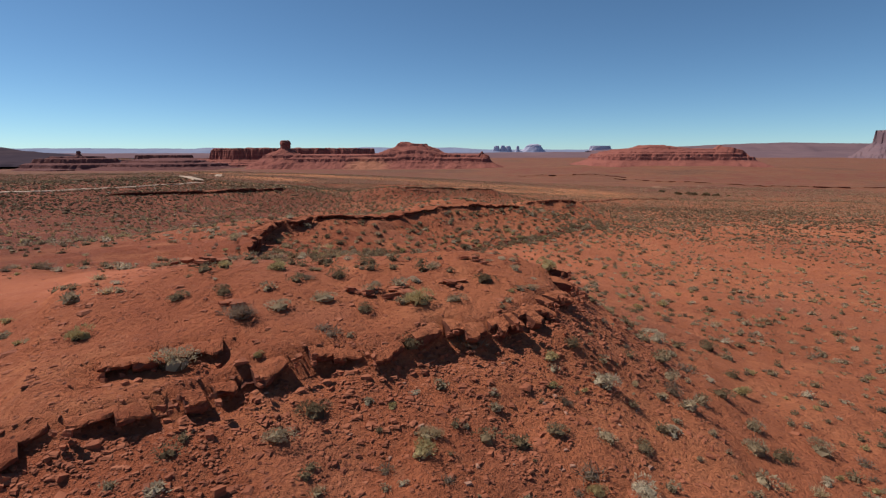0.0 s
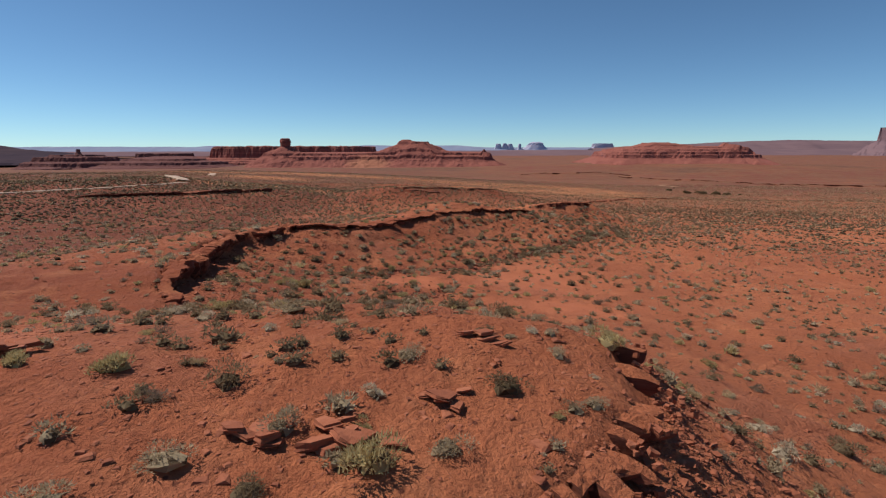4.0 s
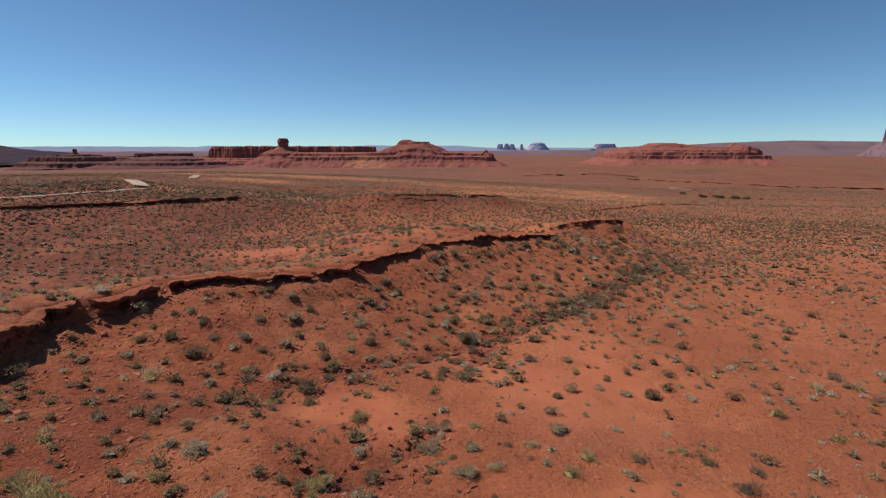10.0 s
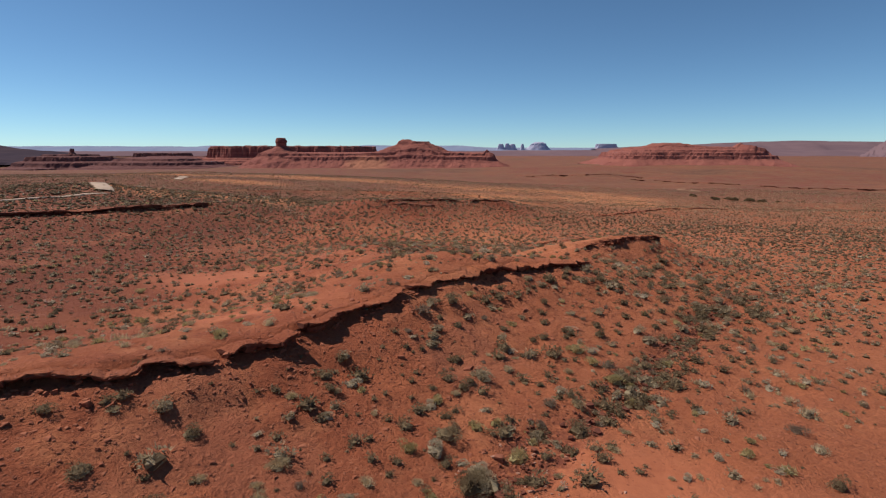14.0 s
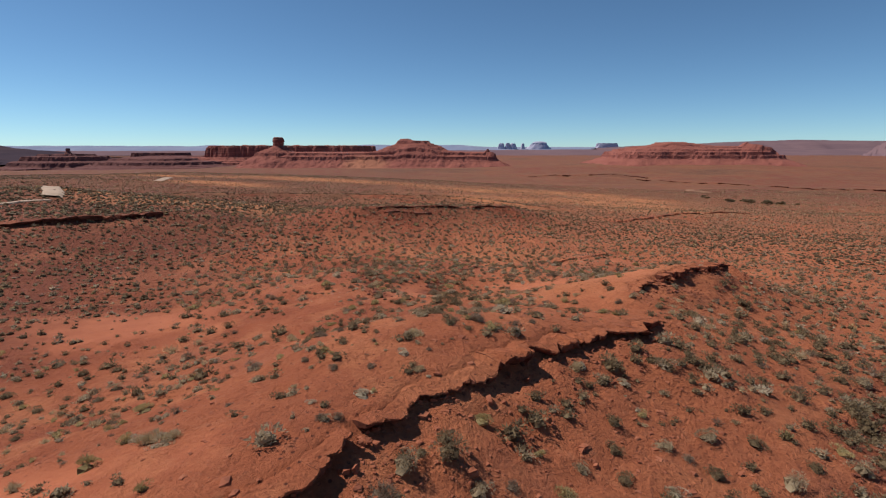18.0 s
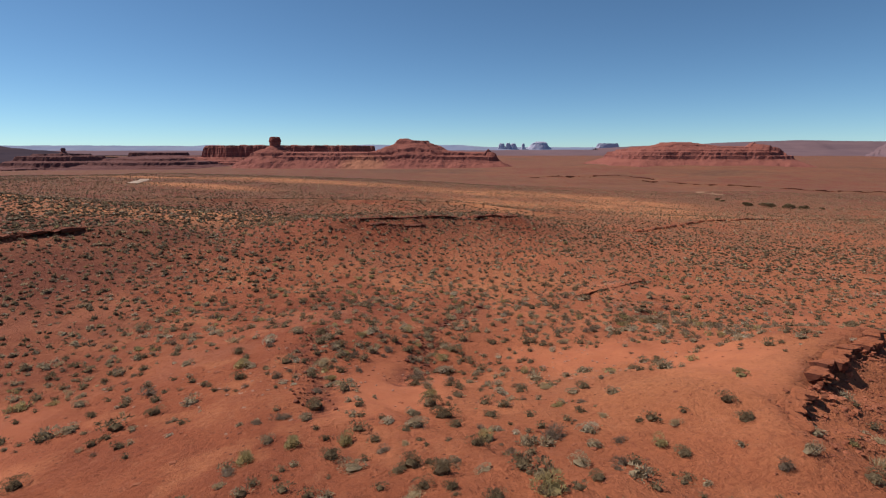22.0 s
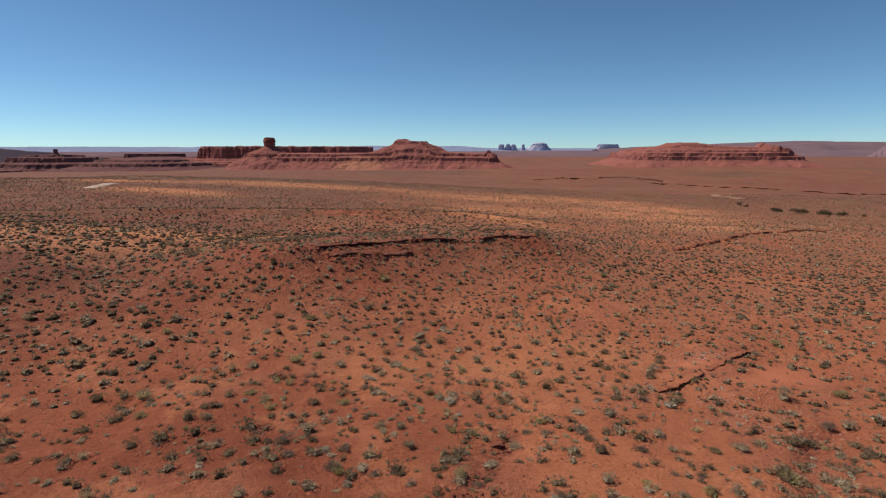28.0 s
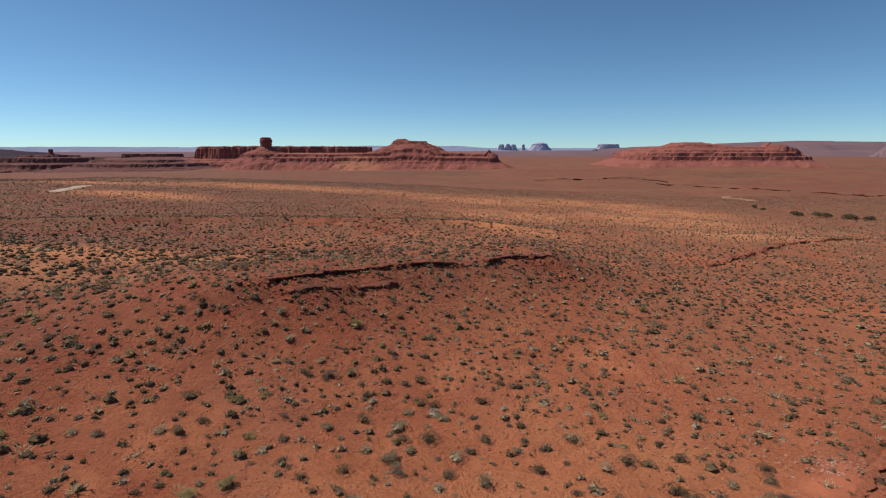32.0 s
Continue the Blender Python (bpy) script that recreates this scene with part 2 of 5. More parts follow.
WASH = WASH.colour(WASH.ramp(WASH.noise(0.12, 5, 0.7), (0.35, (0.24, 0.125, 0.075)), (0.65, (0.40, 0.22, 0.135))))
LEAVES = {
    "sage": leaf_material("grey_green_sage_leaf", (0.27, 0.198, 0.122), (0.41, 0.308, 0.192), (0.56, 0.435, 0.28)),
    "olive": leaf_material("dull_olive_leaf", (0.145, 0.100, 0.056), (0.235, 0.166, 0.095), (0.35, 0.252, 0.147)),
    "salt": leaf_material("pale_grey_leaf", (0.40, 0.315, 0.21), (0.54, 0.435, 0.30), (0.68, 0.56, 0.40)),
    "rabbit": leaf_material("yellow_green_leaf", (0.32, 0.24, 0.105), (0.46, 0.355, 0.165), (0.60, 0.475, 0.24)),
    "straw": leaf_material("dry_straw_grass", (0.42, 0.30, 0.17), (0.55, 0.41, 0.24), (0.68, 0.53, 0.33)),
    "dead": leaf_material("dead_brown_twig", (0.17, 0.115, 0.078), (0.26, 0.18, 0.125), (0.36, 0.26, 0.185)),
}
TWIG = leaf_material("grey_twig", (0.075, 0.046, 0.027), (0.13, 0.083, 0.049), (0.20, 0.134, 0.08))


def mesh_from(name, verts, faces, material, flat=True):
    me = bpy.data.meshes.new(name)
    verts, faces = np.asarray(verts, np.float32), np.asarray(faces, np.int32)
    n, k = faces.shape
    me.vertices.add(len(verts))
    me.vertices.foreach_set("co", verts.ravel())
    me.loops.add(n * k)
    me.loops.foreach_set("vertex_index", faces.ravel())
    me.polygons.add(n)
    me.polygons.foreach_set("loop_start", np.arange(n, dtype=np.int32) * k)
    me.update(calc_edges=True)
    if flat:
        me.shade_flat()
    else:
        me.shade_smooth()
    me.materials.append(material)
    return me


def part(name, me, parent, label=""):
    ob = new(name, me)
    ob.parent = parent
    if label:
        ob["label"] = label
    return ob


# ---- the lie of the land ----
def lattice(ix, iy, seed):
    """A repeatable random value in 0..1 for each lattice point."""
    h = (ix.astype(np.int64) * 374761393 + iy.astype(np.int64) * 668265263 + seed * 974634541) & 0xFFFFFFFF
    h = ((h ^ (h >> 13)) * 1274126177) & 0xFFFFFFFF
    h = ((h ^ (h >> 16)) * 2246822519) & 0xFFFFFFFF
    return ((h ^ (h >> 15)) & 0xFFFFFF) / float(0xFFFFFF)


def vnoise(x, y, seed=0):
    """Smooth value noise, -1..1, one cell a unit."""
    fx, fy = np.floor(x), np.floor(y)
    u, v = x - fx, y - fy
    u, v = u * u * u * (u * (6 * u - 15) + 10), v * v * v * (v * (6 * v - 15) + 10)
    a, b = lattice(fx, fy, seed), lattice(fx + 1, fy, seed)
    c, d = lattice(fx, fy + 1, seed), lattice(fx + 1, fy + 1, seed)
    return 2 * (a + (b - a) * u + (c - a) * v + (a - b - c + d) * u * v) - 1


def fbm(x, y, octaves=4, seed=0):
    total, size = 0.0, 1.0
    for i in range(octaves):
        total = total + size * vnoise(x * 2.03 ** i + 7.1 * i, y * 2.03 ** i - 3.7 * i, seed + i)
        size *= 0.5
    return total


def smooth(a, b, v):
    t = np.clip((v - a) / (b - a), 0, 1)
    return t * t * (3 - 2 * t)


def fall(y):
    """Height of the plain along the way the camera flies, left to right tilt apart."""
    total = 0.0
    for k in (-12, 0, 12):
        total = total + np.interp(y + k, (-80, 0, 40, 60, 100, 145, 200, 300, 420, 560, 800, 1000, 2000, 5000),
                                  (1, 1, 0.6, 0, -1.8, -4, -6.2, -9, -13, -17.5, -17, -21, -21, -21))
    return total / 3


# broad swells of the ground, metres, on a 25 m lattice from (-50, 10)
SWELLS = np.array(((0.3, 2.0, -0.3, -1.2, -0.1, -0.0),
                   (0.2, 1.5, 0.9, -0.6, -0.4, 0.0),
                   (0.1, -1.1, -0.9, -0.8, -0.6, 0.0),
                   (-0.4, -1.7, 1.2, -0.1, -0.3, 0.0),
                   (-0.7, -1.6, 1.7, -0.0, -0.1, 0.0),
                   (0.1, -1.0, -1.3, -1.2, 0.0, 0.0),
                   (-0.1, -0.6, 1.1, -0.2, -0.3, -0.0),
                   (-0.0, -0.4, 0.2, -0.6, -0.6, -0.2),
                   (0.0, -0.0, -0.0, -0.3, -0.8, -0.7)))


# knolls and hollows: x, y, breadth, height
KNOLLS = ((386, 905, 190, 12.0), (-95, 188, 14, 1.4), (-84, 168, 26, 3.2), (-140, 130, 40, 1.5), (-131, 303, 45, 2.0), (-70, 246, 30, -1.5), (-10, 215, 34, 1.0), (-11, 20.5, 4.5, 0.4), (-0.5, 41, 4, -0.9), (120, 330, 60, -2.0), (-20, 420, 70, 2.0), (-160, 420, 60, 2.5))


# rises and dips of the nearer ground: x, y, breadth, height
HUMPS = ((-1, 27, 5.2, 2.2), (-8, 28, 4.0, 0.5), (-10, 21, 3.5, 0.9), (-4.5, 20, 3.0, 0.2), (-15, 23, 5.0, 0.6), (-12, 60, 3.0, 0.8), (-14, 39, 3.0, 0.5), (-2, 84, 3.0, 1.0),
         (3, 86, 3.0, 0.5), (-13, 82, 9.0, -0.6), (9, 106, 6.5, -0.9), (2, 110, 4.5, -1.1), (-6, 113, 6.5, 0.9), (6, 153, 9.0, -0.7), (2, 146, 4.0, -0.4))


def plain(x, y):
    tilt = -0.042 * 170 * np.tanh(x / 170) * (1 - smooth(450, 900, y))
    z = 0.4 + fall(y) + tilt - 18 * smooth(-330, -820, x) * smooth(640, 1150, y)
    for kx, ky, kr, kh in KNOLLS:
        z = z + kh * np.exp(-((x - kx) ** 2 + (y - ky) ** 2) / (2 * kr * kr))
    for j in range(SWELLS.shape[0]):
        for i in range(SWELLS.shape[1]):
            if SWELLS[j, i]:
                z = z + SWELLS[j, i] * np.exp(-((x + 50 - 25 * i) ** 2 + (y - 10 - 25 * j) ** 2) / (2 * 17.0 ** 2))
    return z


# rims: x, y, height of the rim; drop of the rock face; reach of the back slope and of the foot slope
RIMS = {
    "near": dict(rim=((-12.5, 8.6, 4.4), (-9.5, 9.9, 4.5), (-7.7, 11.3, 4.6), (-5.5, 13.1, 4.6), (-3.8, 14.4, 4.6), (-1.7, 15.1, 4.6), (0.3, 16.5, 4.6),
                      (2.2, 17.2, 4.6), (4.2, 18.7, 4.6), (5.2, 20.8, 4.6), (6.0, 24.0, 4.5), (5.6, 26.6, 3.6)), drop=0.6, back=10.0, foot=4.6, crest=1.3),
    "near_upper": dict(rim=((-9.6, 12.9, 0), (-8.6, 13.1, 0), (-7.4, 13.9, 0), (-6.2, 14.4, 0)), drop=0.3, back=1.2, foot=0.8, lift=0.12),
    "long": dict(rim=((-11.9, 31.8, 3.3), (-12.4, 33.0, 3.5), (-14.2, 37.6, 3.9), (-16.0, 43.5, 3.7), (-17.8, 50.0, 3.6), (-17.8, 55.5, 3.4), (-15.4, 60.2, 3.1), (-12.2, 62.4, 3.0),
                      (-8.6, 64.3, 3.0), (-6.8, 67.0, 3.0), (-4.5, 69.9, 3.0), (-1.7, 73.4, 3.1), (0.9, 77.2, 3.2), (3.1, 79.4, 3.0), (4.9, 81.8, 2.8),
                      (7.6, 84.6, 2.5), (9.4, 85.7, 2.3), (12.0, 86.8, 2.3), (13.2, 88.8, 2.1), (14.9, 90.8, 1.6)), drop=0.72, back=13.0, foot=5.6, crest=1.0, uneven=0.3, worn=(2.2, 2.5, 2.1, 0.8, 0.72, 0.6, 0.72, 0.9)),
    "long_end": dict(rim=((15.2, 95.6, 2.0), (16.9, 98.6, 1.9), (19.8, 101.6, 1.7), (24.2, 104.7, 1.5), (28.4, 108.6, 0.9)), drop=0.66, back=9.0, foot=5.0, crest=0.8),
    "west": dict(rim=((-130, 100, 2.4), (-90, 113.0, 2.0), (-74, 120.0, 1.7), (-64, 126.5, 1.6), (-56, 133.0, 1.5), (-49.5, 140.0, 1.4), (-45.0, 148.0, 1.0)), drop=0.81, back=40.0, foot=7.0, wild=0.3),
    "north": dict(rim=((-14.0, 160.5, 0.6), (-9.2, 164.0, 0.4), (-6.7, 167.4, 0.0), (-0.8, 171.8, -0.5), (6.0, 176.2, -1.0), (10.2, 179.6, -1.3), (16.8, 183.4, -1.7)), drop=0.46, back=25.0, foot=6.0, wild=0.6, uneven=0.25),
    "gully": dict(rim=((17.6, 138.0, 0), (19.6, 138.9, 0), (22.0, 140.5, 0), (24.2, 142.6, 0), (26.4, 144.5, 0), (28.2, 145.7, 0), (30.0, 147.4, 0)), drop=0.26, back=2.6, foot=1.6, lift=0.5, wild=0.3),
    "north_lower": dict(rim=((-10.6, 160.8, 0), (-7.6, 163.0, 0), (-4.0, 165.8, 0), (-0.5, 168.4, 0)), drop=0.22, back=1.6, foot=2.0, lift=0.15, wild=0.5),
    "bank": dict(rim=((49.0, 210.0, 0), (56.0, 215.0, 0), (68.0, 226.0, 0), (81.0, 237.0, 0), (100.0, 249.0, 0), (119.0, 261.0, 0)), drop=0.45, back=12.0, foot=8.0, lift=0.6),
    "mid_west": dict(rim=((-95.0, 205.0, 0), (-50.0, 222.0, 0), (-10.0, 229.0, 0), (45.0, 243.0, 0)), drop=1.0, back=30.0, foot=12.0, lift=1.8),
    "wash_west": dict(rim=((198.0, 615.0, 0), (240.0, 562.0, 0), (285.0, 508.0, 0), (322.0, 470.0, 0), (390.0, 440.0, 0), (520.0, 420.0, 0)), drop=1.6, back=50.0, foot=18.0, lift=1.5),
    "wash_far": dict(rim=((92.0, 650.0, 0), (150.0, 642.0, 0), (185.0, 652.0, 0), (226.0, 640.0, 0)), drop=2.0, back=50.0, foot=22.0, lift=1.8),
}


# dry runnels where shrubs and stones gather
RUNNELS = (((3.0, 58.5), (4.2, 65.4), (8.0, 67.1), (16.5, 76.7), (25.4, 87.5)),
           ((-6.5, 52.2), (-3.8, 56.3), (0.9, 59.1), (4.9, 63.4), (11.4, 70.3), (23.6, 86.4)),
           ((-3.8, 46.1), (-0.4, 46.9), (0.7, 51.1)), ((-0.6, 42.0), (2.4, 46.0)), ((6.0, 36.5), (9.0, 39.5)),
           ((-3.3, 100.4), (-3.8, 104.1), (-6.1, 109.8), (-6.4, 115.1)), ((0.6, 106.3), (1.6, 117.0), (6.4, 130.8)),
           ((26.0, 88.0), (40.0, 100.0), (62.0, 112.0)), ((16.0, 118.0), (19.0, 126.0), (27.0, 134.0)))


# bare pans of smooth sand: x, y, half breadths
BARE = ((8, 56, 7, 5), (9, 62.5, 5, 4), (-1.5, 51.5, 4, 2), (9.6, 45, 5, 3), (-24, 100, 9, 5), (0, 105, 3, 6), (17, 105, 3, 5), (-10, 74, 4, 2.5), (-17, 22.5, 6, 3.5), (12, 111, 6, 3), (36, 127, 7, 4), (26.0, 140.2, 3.2, 1.8), (29, 142.2, 3.4, 2.2), (23.4, 143.4, 2.6, 1.6))


def pan_at(x, y):
    """How far a place lies in a bare pan, 0 to 1."""
    pan = np.zeros(np.shape(x))
    for bx, by, rx, ry in BARE:
        pan = np.maximum(pan, np.exp(-(((x - bx) / rx) ** 2 + ((y - by) / ry) ** 2)))
    return np.clip(pan * 1.5 - 0.2 + 0.35 * fbm(x / 2.5, y / 2.5, 3, 91) * (pan > 0.08), 0, 1)


# drifts of pale sand: x, y, half breadths
SANDS = ((-54, 171, 24, 9), (-40, 183, 20, 7), (-85, 182, 16, 8), (-60, 362, 70, 16), (-105, 292, 30, 9), (-150, 350, 40, 10), (28, 284, 26, 15), (22, 345, 34, 22), (66, 372, 44, 26), (78, 300, 36, 24), (84, 258, 22, 16), (98, 342, 30, 22), (20, 235, 14, 9), (3, 141, 15, 6), (14, 146, 9, 5), (14, 104, 9, 6))


def sand_at(x, y):
    """How thickly pale sand lies, 0 to 1."""
    sand = np.zeros(np.shape(x))
    for bx, by, rx, ry in SANDS:
        thick = 0.5 if by < 160 else 1.0
        sand = np.maximum(sand, thick * np.exp(-(((x - bx) / rx) ** 2 + ((y - by) / ry) ** 2)))
    return np.clip(sand * 1.4 - 0.1, 0, 1)


def runnel_at(x, y):
    """How near a place lies to the bed of a runnel, 0 to 1."""
    bed = np.zeros(np.shape(x))
    for path in RUNNELS:
        pts = np.array(path)
        near = (x > pts[:, 0].min() - 4) & (x < pts[:, 0].max() + 4) & (y > pts[:, 1].min() - 4) & (y < pts[:, 1].max() + 4)
        if near.any():
            gx, gy = x[near], y[near]
            d = rim_at(dict(rim=[(a, c, 0) for a, c in path]), gx + 0.7 * vnoise(gx / 2, gy / 2, 93), gy + 0.7 * vnoise(gx / 2, gy / 2, 94))[0]
            bed[near] = np.maximum(bed[near], np.exp(-(d / 0.65) ** 2))
    return bed


def rim_at(spec, x, y):
    """Distance from a rim (plus: on the low side), the rim's height there, how far from its ends, and a soft side for its ends."""
    pts = np.array(spec["rim"], float)
    best = np.full(np.shape(x), 1e9)
    side, rise, run = np.zeros(np.shape(x)), np.zeros(np.shape(x)), np.zeros(np.shape(x))
    length = 0.0
    n = len(pts) - 1
    for i in range(n):
        (ax, ay, az), (bx, by, bz) = pts[i], pts[i + 1]
        ux, uy = bx - ax, by - ay
        size = math.hypot(ux, uy)
        t = ((x - ax) * ux + (y - ay) * uy) / size ** 2
        k = np.clip(t, 0, 1)
        dx, dy = x - ax - k * ux, y - ay - k * uy
        d = np.hypot(dx, dy)
        s = (dx * uy - dy * ux) / size
        s = np.where(((i == 0) & (t < 0)) | ((i == n - 1) & (t > 1)), s / np.maximum(d, 1e-6), np.sign(s))
        take = d < best - 1e-9
        # at a bend the nearer segment's true side wins
        best, side = np.where(take, d, best), np.where(take, s, side)
        rise, run = np.where(take, az + k * (bz - az), rise), np.where(take, length + k * size, run)
        length += size
    return best, side, rise, run, length


def rim_wobble(x, y, drop):
    w = min(1.0, drop)
    return w * (0.45 * vnoise(x / 3.1, y / 3.1, 31) + 0.6 * vnoise(x / 1.15, y / 1.15, 32))


def land(x, y, fine=True):
    x, y = np.asarray(x, float), np.asarray(y, float)
    base = plain(x, y)
    z, tables = base.copy(), np.full(np.shape(x), -99.0)
    for name, spec in RIMS.items():
        pts = np.array(spec["rim"], float)
        reach = 3.5 * max(spec["back"], spec["foot"])
        near = (x > pts[:, 0].min() - reach) & (x < pts[:, 0].max() + reach) & (y > pts[:, 1].min() - reach) & (y < pts[:, 1].max() + reach)
        if not near.any():
            continue
        gx, gy = x[near], y[near]
        d, side, rise, run, length = rim_at(spec, gx, gy)
        if "lift" in spec:
            rise = spec["lift"] * smooth(0, 0.25, run / length) * smooth(0, 0.25, 1 - run / length)
        else:
            rise = rise - base[near]
        drop = spec["drop"] * smooth(-0.5, min(2.5, 0.08 * length), run) * smooth(-0.5, min(2.5, 0.08 * length), length - run) * np.clip(0.85 + spec.get("uneven", spec.get("wild", 1.0)) * 0.6 * vnoise(gx / 2.2, gy / 2.2, 5), 0.2, 1.2)
        if "worn" in spec:
            drop = drop * np.interp(run / length, np.linspace(0, 1, len(spec["worn"])), spec["worn"])
        e = d * side + rim_wobble(gx, gy, spec["drop"] * spec.get("wild", 1.0))
        up = np.exp(-(np.maximum(-e, 0) / spec["back"]) ** 1.6)
        low = np.exp(-(np.maximum(e, 0) / spec["foot"]) ** 1.25)
        inner = smooth(0, 0.15, run / length) * smooth(0, 0.15, 1 - run / length)
        edge = smooth(-0.85, -0.4, e)
        table = np.where(e < 0, rise * up - drop * edge + spec.get("crest", 0.0) * inner * (1 - np.exp(np.minimum(e, 0) / 3.6)) * up, rise * low - drop * edge * np.exp(-np.maximum(e - 0.3, 0) / spec["foot"]))
        ends = rise * np.exp(-(d / spec["back"]) ** 1.6) * (1 - side) / 2 + rise * np.exp(-d / spec["foot"]) * (1 + side) / 2
        table = np.where(np.abs(side) < 0.999, ends, table)
        if "lift" in spec:
            z[near] += table
        else:
            tables[near] = np.where(tables[near] < -50, table, np.maximum(tables[near], table))
    z += np.where(tables < -50, 0, tables)
    for hx, hy, hr, hh in HUMPS:
        z = z + hh * np.exp(-((x - hx) ** 2 + (y - hy) ** 2) / (2 * hr * hr))
    if fine:
        z -= 0.24 * runnel_at(x, y)
        away = smooth(150, 500, np.hypot(x, y - 60))
        z += 0.16 * fbm(x / 6.0, y / 6.0, 3, 11) + 0.065 * fbm(x / 1.1, y / 1.1, 3, 17) * (1 - away) * (1 - 0.8 * pan_at(x, y))
        z += away * 0.5 * fbm(x / 60.0, y / 60.0, 3, 23) + 0.6 * smooth(170, 260, y) * vnoise(x / 45.0, y / 28.0, 29)
    return z

# ---- the ground ----
def steps(start, end, step, grow, most):
    out, at = [], start
    while abs(at - start) < abs(end - start):
        out.append(at)
        at += math.copysign(step, end - start)
        step = min(step * grow, most)
    return out + [end]


def ground_axes():
    xs = list(np.arange(-22, 32.01, 0.40))
    xs = sorted(set(steps(-22.4, -5200, 0.42, 1.042, 90) + xs + steps(32.4, 5200, 0.42, 1.042, 90)))
    ys = list(np.arange(8, 112, 0.38))
    ys = sorted(set(steps(7.6, -400, 0.5, 1.1, 60) + ys + list(np.arange(112.2, 186, 0.6)) + steps(186.4, 5000, 0.62, 1.03, 70)))
    return np.array(xs), np.array(ys)


def build_ground():
    xs, ys = ground_axes()
    gx, gy = np.meshgrid(xs, ys)
    z = land(gx.ravel(), gy.ravel())
    verts = np.column_stack((gx.ravel(), gy.ravel(), z))
    w, h = len(xs), len(ys)
    i = (np.arange(h - 1)[:, None] * w + np.arange(w - 1)[None, :]).ravel()
    faces = np.column_stack((i, i + 1, i + 1 + w, i + w))
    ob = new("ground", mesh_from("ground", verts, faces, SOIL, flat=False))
    # where the soil is smooth silt, and where stony runnels cut it
    for name, value in (("pan", pan_at(gx.ravel(), gy.ravel())), ("sand", sand_at(gx.ravel(), gy.ravel())), ("runnel", runnel_at(gx.ravel(), gy.ravel())), ("red_earth", np.exp(-(rim_at(RIMS["north"], gx.ravel(), gy.ravel())[0] / 11) ** 2))):
        ob.data.attributes.new(name, "FLOAT", "POINT").data.foreach_set("value", value.astype(np.float32))
    tagged(ob, "red sandy desert ground with swells, gullies and stone chips", "ground", kind="structure")


build_ground()


def ribbon(name, path, width, material, lift, label):
    """A strip that lies on the ground along a smooth path."""
    pts = np.array(path, float)
    run = np.r_[0, np.cumsum(np.hypot(*np.diff(pts, axis=0).T))]
    s = np.arange(0, run[-1], 1.5)
    px, py = np.interp(s, run, pts[:, 0]), np.interp(s, run, pts[:, 1])
    for _ in range(12):
        px[1:-1], py[1:-1] = (px[:-2] + px[1:-1] * 2 + px[2:]) / 4, (py[:-2] + py[1:-1] * 2 + py[2:]) / 4
    tx, ty = np.gradient(px), np.gradient(py)
    size = np.hypot(tx, ty)
    nx, ny = -ty / size, tx / size
    verts, cols = [], 7
    for j in range(cols):
        o = (j / (cols - 1) - 0.5) * width * (1 + 0.12 * vnoise(s / 9, s * 0 + j * 3.3, 3))
        x, y = px + nx * o, py + ny * o
        verts.append(np.column_stack((x, y, land(x, y) + (lift if 0 < j < cols - 1 else -0.3))))
    verts = np.stack(verts, 1).reshape(-1, 3)
    i = (np.arange(len(s) - 1)[:, None] * cols + np.arange(cols - 1)[None, :]).ravel()
    ob = new(name, mesh_from(name, verts, np.column_stack((i, i + 1, i + 1 + cols, i + cols)), material, flat=False))
    return tagged(ob, label, "road", kind="structure")


ribbon("road", ((-150, 72), (-115, 96), (-93.5, 111), (-86, 130), (-80.9, 137), (-75.3, 154), (-74, 160)), 1.5, TRACK, 0.2, "pale graded dirt road winding over the red plain")
ribbon("road_rise", ((-76.5, 163), (-80, 169), (-93, 185)), 4.4, TRACK, 0.4, "pale dirt road climbing a low rise")
ribbon("road_far", ((-124, 286), (-131, 303), (-140, 326)), 4.5, TRACK, 0.25, "pale stretch of dirt road on a far rise")
ribbon("wash", ((184, 426), (195, 446), (190, 464), (199, 482)), 7.0, WASH, 0.25, "pale sandy bed of a dry wash")


